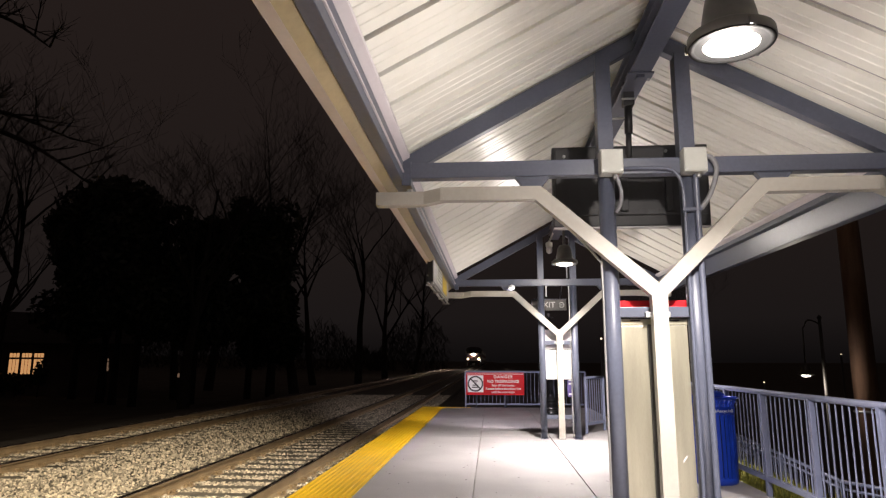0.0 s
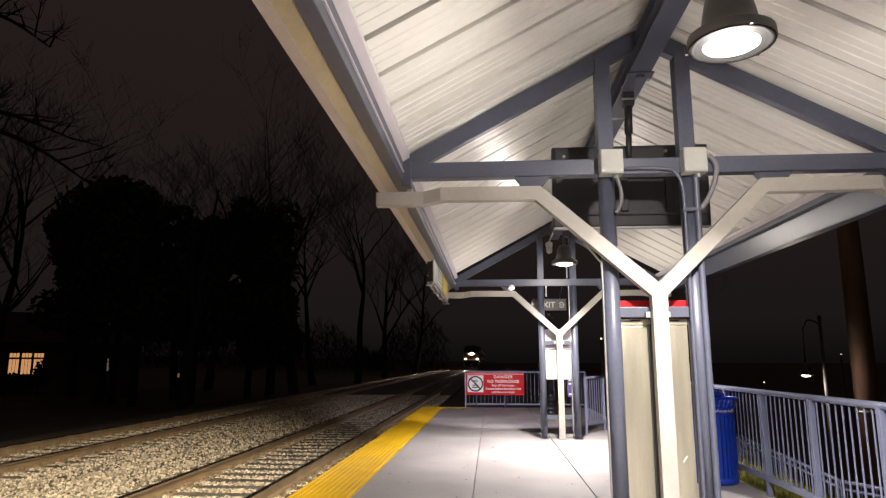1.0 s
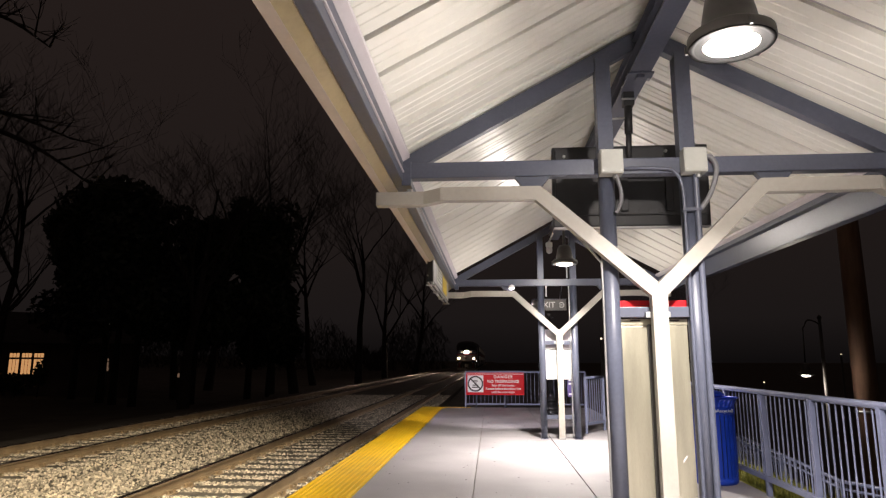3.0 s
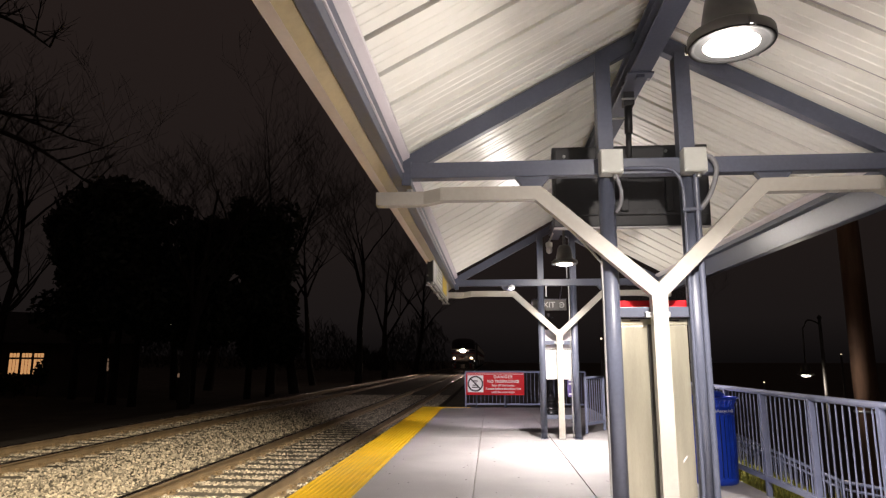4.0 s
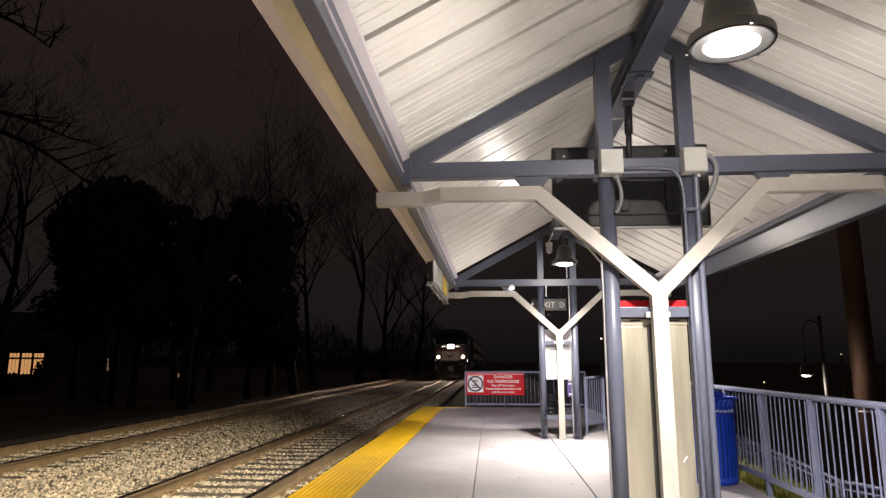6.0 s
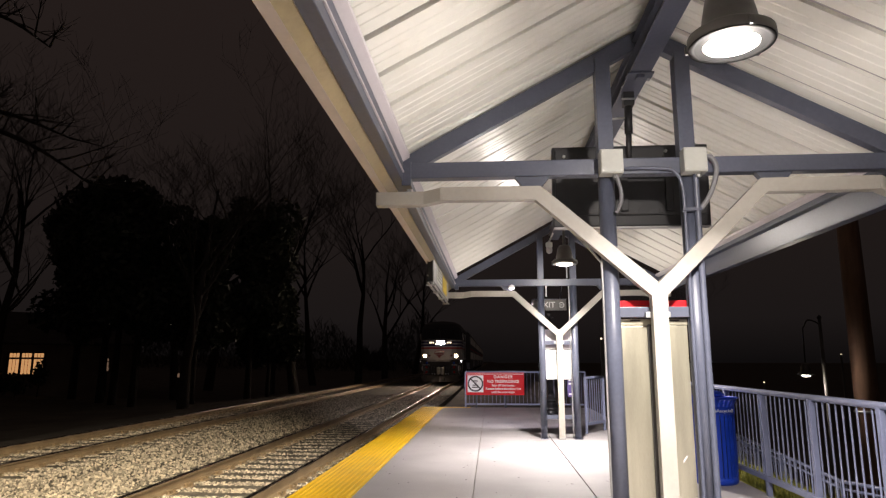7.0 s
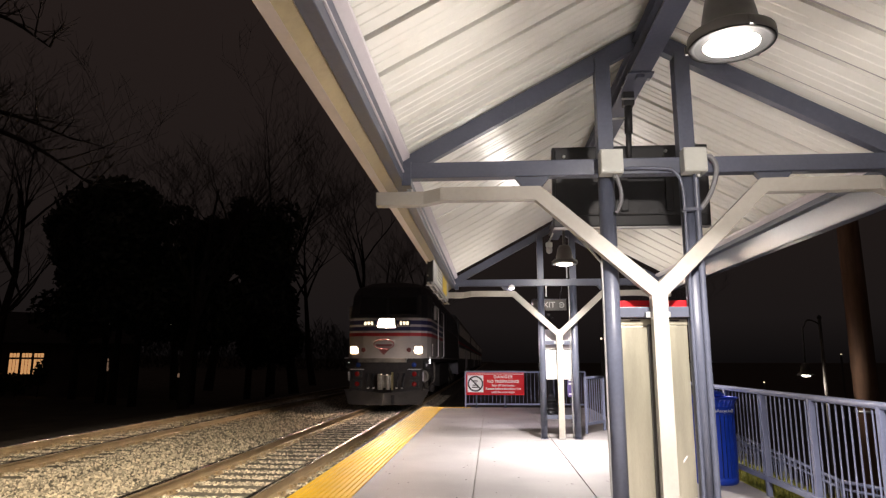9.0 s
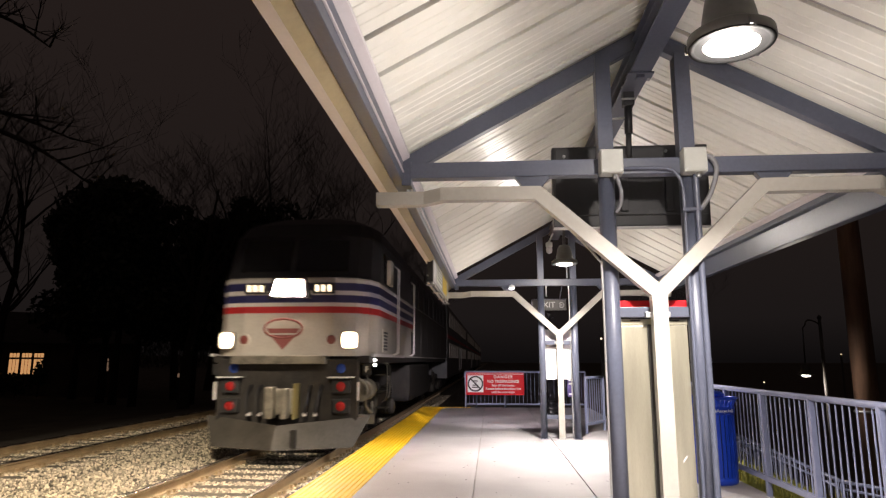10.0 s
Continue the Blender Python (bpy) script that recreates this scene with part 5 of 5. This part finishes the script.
def build_loco():
    lc = thing("locomotive", (TRACK_X, 100, RAIL_Z), "diesel locomotive, pale grey with red and navy stripes, headlights on", "locomotive")
    YB = 20.6
    bm = bm_new()
    shell(bm, [(1.50, front_y(1.67), 1.67), (1.50, front_y(2.4), 2.4), (1.50, front_y(3.09), 3.09)], YB)
    part("body", bm, M_LOCO, lc, "pale grey lower body")
    for z0, z1, m, nm in ((2.44, 2.56, M_LRED, "red_stripe"), (2.56, 2.63, M_LWHITE, "white_stripe"), (2.63, 2.77, M_LBLUE, "navy_stripe"), (2.77, 2.85, M_LWHITE, "white_stripe"),
                          (2.85, 2.995, M_LBLUE, "navy_stripe"), (2.995, 3.06, M_LWHITE, "white_stripe")):
        stripe(nm, z0, z1, m, lc)
    bm = bm_new()
    rings = shell(bm, [(1.50, front_y(3.09), 3.07), (1.50, 0.78, 3.13), (1.46, 1.12, 3.95), (1.36, 1.45, 4.25), (1.0, 1.9, 4.45), (0.4, 2.2, 4.52)], YB)
    bm.faces.new(rings[-1])
    part("cab_top", bm, M_LDARK, lc, "dark upper body and roof")
    bm = bm_new()
    box(bm, -1.45, 1.45, 0.9, YB, 1.55, 1.68, 0.01)
    part("underframe", bm, M_UNDER, lc)
    bm = bm_new()
    box(bm, -1.45, 1.45, YB - 0.1, YB, 1.5, 4.4, 0.02)
    part("end_wall", bm, M_LDARK, lc)
    # windscreen
    for x0, x1 in ((-1.02, -0.06), (0.06, 1.02)):
        bm = bm_new()
        prism(bm, [(x0, 0.0), (x1, 0.0), (x1 * 0.97, 0.62), (x0 * 0.97, 0.62)], lambda u, v, w: (u, 0.76 + v * 0.37 + abs(u) ** 3 * 0.10 + w, 3.22 + v), 0.03)
        part("windscreen", bm, M_GLASS, lc, "dark windscreen pane")
    for s in (-1, 1):
        bm = bm_new()
        box(bm, s * 1.5 - 0.02, s * 1.5 + 0.012, 2.1, 2.9, 3.12, 3.75, 0.02)
        part("cab_window", bm, M_GLASS, lc)
    # headlight housing between the number boards
    bm = bm_new()
    prism(bm, [(-0.40, -0.19), (0.40, -0.19), (0.31, 0.19), (-0.31, 0.19)], lambda u, v, w: (u, 0.60 + w, 2.89 + v), 0.13)
    hh = part("headlight", bm, M_LDARK, lc, "twin headlight housing")
    bm = bm_new()
    prism(bm, [(-0.31, -0.14), (0.29, -0.14), (0.26, 0.14), (-0.23, 0.14)], lambda u, v, w: (u, 0.59 + w, 2.89 + v), 0.008)
    part("headlight_lens", bm, M_HEAD, hh, "dazzling headlight lens")
    for s in (-1, 1):
        bm = bm_new()
        box(bm, s * 0.63 - 0.20, s * 0.63 + 0.20, 0.625, 0.72, 2.79, 2.975, 0.012)
        nb = part("number_board", bm, M_LDARK, lc)
        for k in range(3):
            bm = bm_new()
            x = s * 0.63 - 0.115 + k * 0.115
            box(bm, x - 0.036, x + 0.036, 0.618, 0.6245, 2.825, 2.945, 0.0)
            part("lit_bar", bm, M_NUM, nb, "lit bar on the number board")
        # ditch light in a squarish bezel turned outwards, a round marker inboard of it
        at = I(s * 1.10, front_y(1.95) + 0.13, 1.95) @ pose(0, 0, 0, 90, 0, s * 16) @ I(0, 0, 0.085)
        outer = [(0.165 * math.copysign(abs(math.cos(a)) ** 0.45, math.cos(a)), 0.16 * math.copysign(abs(math.sin(a)) ** 0.45, math.sin(a))) for a in (k * math.tau / 32 for k in range(32))]
        bm = bm_new()
        rings = [[bm.verts.new((u * f, v * f, d)) for u, v in outer] for f, d in ((1.0, -0.20), (1.0, 0.045), (0.93, 0.055), (0.88, 0.045))]
        for a, b in zip(rings[:-1], rings[1:]):
            for k in range(32):
                bm.faces.new((a[k], a[(k + 1) % 32], b[(k + 1) % 32], b[k])).smooth = True
        dl = part("ditch_light", bm, M_FRAME, lc, "squarish ditch light bezel", at)
        bm = bm_new()
        rings = [[bm.verts.new((u * f, v * f, d)) for u, v in outer] for f, d in ((0.89, 0.046), (0.62, -0.02), (0.40, -0.05))]
        for a, b in zip(rings[:-1], rings[1:]):
            for k in range(32):
                bm.faces.new((a[k], a[(k + 1) % 32], b[(k + 1) % 32], b[k])).smooth = True
        part("reflector", bm, M_BOWL, dl, "bright reflector bowl")
        bm = bm_new()
        lathe(bm, [(0.088, -0.05), (0.08, -0.025), (0.045, -0.005), (0.0, 0.002)], 20)
        part("ditch_lens", bm, M_DITCH, dl, "glowing ditch light lens")
        bm = bm_new()
        lathe(bm, [(0.108, -0.03), (0.108, 0.03), (0.095, 0.035), (0.088, 0.02)], 24)
        mk = part("marker", bm, M_LOCO, lc, "round marker light rim", I(s * 0.80, front_y(1.95) + 0.02, 1.96) @ pose(0, 0, 0, 90, 0, s * 6))
        bm = bm_new()
        lathe(bm, [(0.088, 0.015), (0.07, 0.028), (0.0, 0.034)], 20)
        part("marker_lens", bm, M_MARKDULL, mk, "dull red marker lens")
    # emblem of plain shapes
    bm = bm_new()
    prism(bm, [(-0.30, 0.08), (0.30, 0.08), (0.22, -0.06), (0.0, -0.30), (-0.22, -0.06)], lambda u, v, w: (u - 0.08, front_y(2.0) - 0.012 + w, 2.08 + v), 0.02)
    em = part("emblem", bm, M_EMBLEM, lc, "red shield-shaped emblem")
    bm = bm_new()
    tube(bm, [(-0.08 + 0.35 * math.cos(k * math.tau / 32), front_y(2.0) - 0.014, 2.16 + 0.17 * math.sin(k * math.tau / 32)) for k in range(33)], 0.02, 6)
    part("emblem_ring", bm, M_EMBLEM, em)
    bm = bm_new()
    box(bm, -0.33, 0.17, front_y(2.0) - 0.022, front_y(2.0) - 0.013, 2.045, 2.075)
    part("emblem_bar", bm, M_LOCO, em)
    # anticlimber, end sheet, coupler, hoses, pilot
    bm = bm_new()
    box(bm, -0.95, 0.72, 0.45, 0.9, 1.53, 1.68, 0.02)
    part("anticlimber", bm, M_RUSTSTEEL, lc)
    bm = bm_new()
    box(bm, -1.28, 1.28, 0.72, 0.9, 0.45, 1.62, 0.02)
    part("end_sheet", bm, M_UNDER, lc)
    bm = bm_new()
    box(bm, -0.24, 0.24, 0.3, 0.75, 0.68, 1.10, 0.04)
    box(bm, -0.20, -0.05, 0.12, 0.35, 0.62, 1.15, 0.03)
    box(bm, 0.09, 0.20, 0.10, 0.35, 0.62, 1.12, 0.03)
    part("coupler", bm, M_RUSTSTEEL, lc, "steel knuckle coupler")
    bm = bm_new()
    box(bm, 0.245, 0.275, 0.30, 0.6, 0.6, 1.20, 0.008)
    part("lift_lever", bm, M_LEVER, lc, "dull yellow lever plate")
    for s in (-1, 1):
        for k in range(2):
            bm = bm_new()
            x = s * (0.45 + k * 0.19)
            tube(bm, smooth_path([(x, 0.70, 1.15), (x, 0.50, 1.0), (x - s * 0.03, 0.45, 0.75), (x - s * 0.05, 0.55, 0.66)]), 0.028, 8)
            part("air_hose", bm, M_BLACK, lc)
            bm = bm_new()
            box(bm, x - s * 0.05 - 0.03, x - s * 0.05 + 0.03, 0.47, 0.55, 0.64, 0.70, 0.008)
            part("hose_coupling", bm, M_LWHITE, lc, "bright hose coupling")
        for z in (0.80, 1.14):
            bm = bm_new()
            box(bm, s * 1.0 - 0.16, s * 1.0 + 0.16, 0.62, 0.72, z - 0.12, z + 0.13, 0.02)
            rc = part("lamp_box", bm, M_BLACK, lc)
            lens("red_lens", s * 1.0, 0.62, z, 0.085, M_MARK, rc, "red lens", 1.0)
        lens("blue_lens", s * 0.98, 0.70, 1.45, 0.085, M_BLUEL, lc, "blue lens")
        bm = bm_new()
        box(bm, s * 1.0 - 0.22, s * 1.0 + 0.22, 0.52, 0.75, 1.285, 1.31, 0.004)
        part("step", bm, M_LWHITE, lc, "white-edged step")
        bm = bm_new()
        box(bm, s * 1.30 - 0.02, s * 1.30 + 0.02, 0.66, 0.70, 0.9, 1.22, 0.008)
        part("grab_iron", bm, M_LWHITE, lc)
    bm = bm_new()
    a = [(-1.26, 0.50, 0.12), (0.0, 0.0, 0.12), (1.26, 0.50, 0.12), (1.50, 0.85, 0.62), (0.0, 0.22, 0.50), (-1.50, 0.85, 0.62)]
    v = [bm.verts.new(p) for p in a]
    v2 = [bm.verts.new((x, y + 0.035, z)) for x, y, z in a]
    bm.faces.new((v[0], v[1], v[4], v[5]))
    bm.faces.new((v[1], v[2], v[3], v[4]))
    bm.faces.new((v2[0], v2[5], v2[4], v2[1]))
    bm.faces.new((v2[1], v2[4], v2[3], v2[2]))
    for i in range(6):
        j = (i + 1) % 6
        bm.faces.new((v[j], v[i], v2[i], v2[j]))
    pl = part("pilot", bm, M_PILOT, lc, "dusty steel plough pilot")
    bm = bm_new()
    box(bm, 0.28, 0.38, 0.10, 0.16, 0.16, 0.45, 0.01)
    part("pilot_slot", bm, M_UNDER, pl)
    for s in (-1, 1):
        bm = bm_new()
        box(bm, s * 1.40 - 0.08, s * 1.40 + 0.08, 0.93, 0.96, 1.33, 1.53, 0.006)
        fp = part("end_mark", bm, M_BLACK, lc)
        if s > 0:
            writing("lettering", "F", 0.14, M_LWHITE, fp, pose(s * 1.40, 0.927, 1.43, 90, 0, 0), bold=0.03, label="white letter on the end mark")
        for k in (0, 1):
            bm = bm_new()
            lathe(bm, [(0.03, 0.0), (0.028, 0.015), (0.0, 0.022)], 12)
            part("step_light", bm, M_LENS2, lc, "small white step light", I(s * 1.47, 1.35, 1.60 - 0.09 * k) @ pose(0, 0, 0, 90, 0, 0))
        bm = bm_new()
        tube(bm, [(s * 1.25, 1.15, 1.05), (s * 1.25, 1.75, 1.05)], 0.20, 18)
        part("brake_cylinder", bm, M_RUSTSTEEL, lc, "grey round brake cylinder")
        bm = bm_new()
        tube(bm, smooth_path([(s * 1.2, 0.95, 1.3), (s * 1.36, 1.1, 1.12), (s * 1.3, 1.3, 0.8), (s * 1.36, 1.7, 0.62), (s * 1.3, 2.0, 0.8)]), 0.03, 8)
        part("hose", bm, M_RUSTSTEEL, lc)
        bm = bm_new()
        beam(bm, (s * 1.22, 1.0, 0.55), (s * 1.3, 2.2, 0.45), 0.05, 0.18)
        part("sand_bracket", bm, M_RUSTSTEEL, lc)
        bm = bm_new()
        tube(bm, smooth_path([(s * 1.24, 2.0, 0.9), (s * 1.1, 1.8, 0.6), (s * 0.86, 1.72, 0.2), (s * 0.78, 1.7, 0.08)]), 0.024, 8)
        part("sand_pipe", bm, M_PILOT, lc)
    # side fittings
    for s in (-1, 1):
        x = s * 1.50
        bm = bm_new()
        box(bm, x - 0.02, x + 0.02, 0.9, 5.2, 1.66, 1.72, 0.005)
        part("sill_stripe", bm, M_LWHITE, lc, "white sill edge")
        for y in (3.42, 3.66, 6.35, 6.6):
            bm = bm_new()
            tube(bm, [(x, y, 1.72), (x + s * 0.09, y, 1.76), (x + s * 0.09, y, 3.62), (x, y, 3.68)], 0.013, 8)
            part("handrail", bm, M_LWHITE, lc, "tall pale handrail beside the door")
        bm = bm_new()
        box(bm, x - 0.008, x + 0.004, 6.6, 7.4, 1.76, 2.36, 0.002)
        part("hatch", bm, M_LDARK, lc, "dark side hatch")
        bm = bm_new()
        box(bm, x + s * 0.10 - 0.04, x + s * 0.10 + 0.04, 2.02, 2.42, 3.10, 3.60, 0.015)
        part("mirror", bm, M_LOCO, lc, "folding side mirror")
        bm = bm_new()
        box(bm, x - 0.01, x + 0.012 * s + 0.01, 1.98, 2.48, 1.76, 2.20, 0.004)
        vn = part("vent", bm, M_LOCO, lc)
        for k in range(6):
            for q in range(2):
                bm = bm_new()
                box(bm, x + s * 0.012, x + s * 0.03, 2.01 + q * 0.23, 2.20 + q * 0.23, 1.79 + k * 0.066, 1.83 + k * 0.066, 0.004)
                part("louvre", bm, M_LDARK, vn)
        for y in (2.6, 2.95):
            bm = bm_new()
            tube(bm, smooth_path([(x - s * 0.1, y, 1.55), (x, y, 1.45), (x, y, 0.9), (x - s * 0.1, y + 0.05, 0.75)]), 0.012, 8)
            part("step_rail", bm, M_RUSTSTEEL, lc)
        for k in range(3):
            bm = bm_new()
            box(bm, x - s * 0.25, x, 2.6, 2.95, 0.62 + k * 0.33, 0.65 + k * 0.33, 0.006)
            part("cab_step", bm, M_UNDER, lc)
        # panels over body and stripes, coloured dark for the unlit side
        for k in range(7):
            bm = bm_new()
            box(bm, x - 0.01, x + 0.014, 7.0 + k * 1.93, 8.9 + k * 1.93, 1.70, 3.07, 0.008)
            part("hood_panel", bm, M_HOOD_SHADE, lc, "side panel with the shade behind the cab put into its dark colour")
        for k in range(8):
            bm = bm_new()
            box(bm, x - 0.012, x + 0.012, 6.6 + k * 1.65, 7.9 + k * 1.65, 3.1, 3.9, 0.01)
            part("grille", bm, M_LDARK, lc)
    bm = bm_new()
    box(bm, -1.35, 1.35, 7.6, 13.2, 0.45, 1.5, 0.12)
    part("fuel_tank", bm, M_UNDER, lc)
    bogie(lc, 3.6)
    bogie(lc, 17.2)
    CARS.append((lc, 0.0))
    return lc


def build_coach():
    ch = thing("passenger_coach", (TRACK_X, 130, RAIL_Z), "dark steel bilevel passenger coach with faintly lit window rows", "train coach", "coaches of the train")
    L = 25.6
    bm = bm_new()
    prof = [(-1.48, 0.75), (1.48, 0.75), (1.5, 4.2), (1.3, 4.6), (0.7, 4.8), (-0.7, 4.8), (-1.3, 4.6), (-1.5, 4.2)]
    prism(bm, prof, lambda u, v, w: (u, w, v), L)
    part("body", bm, M_COACH, ch)
    for s in (-1, 1):
        for z in (1.75, 3.35):
            for k in range(11):
                if z < 2 and k in (5,):
                    continue
                bm = bm_new()
                y = 1.6 + k * 2.05
                box(bm, s * 1.497 - 0.012, s * 1.497 + 0.012, y, y + 1.5, z, z + 0.75, 0.006)
                part("window", bm, M_COACHW, ch, "faintly lit window")
        bm = bm_new()
        box(bm, s * 1.495 - 0.012, s * 1.495 + 0.012, 11.9, 13.6, 0.85, 2.95, 0.01)
        part("door", bm, M_FRAME, ch)
        for y in (11.7, 13.8):
            bm = bm_new()
            tube(bm, [(s * 1.5, y, 1.0), (s * 1.56, y, 1.05), (s * 1.56, y, 2.4), (s * 1.5, y, 2.45)], 0.02, 6)
            part("handrail", bm, M_LWHITE, ch)
        bm = bm_new()
        box(bm, s * 1.50 - 0.012, s * 1.50 + 0.012, 0.2, L - 0.2, 2.72, 2.9, 0.004)
        part("stripe", bm, M_LRED, ch)
    for yc in (3.0, L - 3.0):
        bm = bm_new()
        box(bm, -1.1, 1.1, yc - 1.6, yc + 1.6, 0.3, 0.8, 0.05)
        part("truck", bm, M_UNDER, ch)
        for dy in (-1.2, 1.2):
            bm = bm_new()
            tube(bm, [(-0.8, 0, 0), (0.8, 0, 0)], 0.08, 10)
            ws = part("wheelset", bm, M_UNDER, ch, "", I(0, yc + dy, 0.44))
            for s in (-1, 1):
                bm = bm_new()
                lathe(bm, [(0.0, -0.05), (0.12, -0.06), (0.36, -0.02), (0.38, -0.06), (0.437, -0.06), (0.44, 0.05), (0.465, 0.07), (0.0, 0.07)], 24)
                part("wheel", bm, M_UNDER, ws, "", I(s * 0.78, 0, 0) @ pose(0, 0, 0, 0, -90 * s, 0))
    CARS.append((ch, 21.2))
    for k in (1, 2, 3):
        CARS.append((copy_thing(ch, I(TRACK_X, 130 + 26.3 * k, RAIL_Z)), 21.2 + 26.3 * k))
    for car, _ in CARS[1:]:
        for o in car.children:
            if o.name.startswith("wheelset"):
                COACH_WHEELS.append((o, o.matrix_basis.translation.y))
    return ch


build_loco()
build_coach()


# ---------------------------------------------------------------- motion
TRAIN = [(0.0, 134.5), (1.0, 121.6), (2.5, 102.6), (4.0, 83.6), (5.0, 71.0), (6.0, 58.6), (7.0, 46.6), (7.6, 39.6), (8.2, 32.7), (8.6, 27.6), (9.0, 22.3), (9.4, 17.85), (9.7, 14.55), (10.0, 11.3)]


def train_at(t):
    for (t0, y0), (t1, y1) in zip(TRAIN[:-1], TRAIN[1:]):
        if t <= t1:
            return y0 + (y1 - y0) * (t - t0) / (t1 - t0)
    return TRAIN[-1][1]


def motions():
    for ob, off in CARS:
        walk(ob, [(t, pose(TRACK_X, y - 0.60 + off, RAIL_Z)) for t, y in TRAIN])
    y0 = train_at(0.0)
    turns = [(k / 30, math.degrees((y0 - train_at(k / 30)) / 0.508)) for k in range(301)]
    for ob, y in WHEELS:
        walk(ob, [(t, pose(0, y, 0.508, a % 360)) for t, a in turns])
    for ob, y in COACH_WHEELS:
        walk(ob, [(t, pose(0, y, 0.44, (a * 0.508 / 0.44) % 360)) for t, a in turns])


motions()
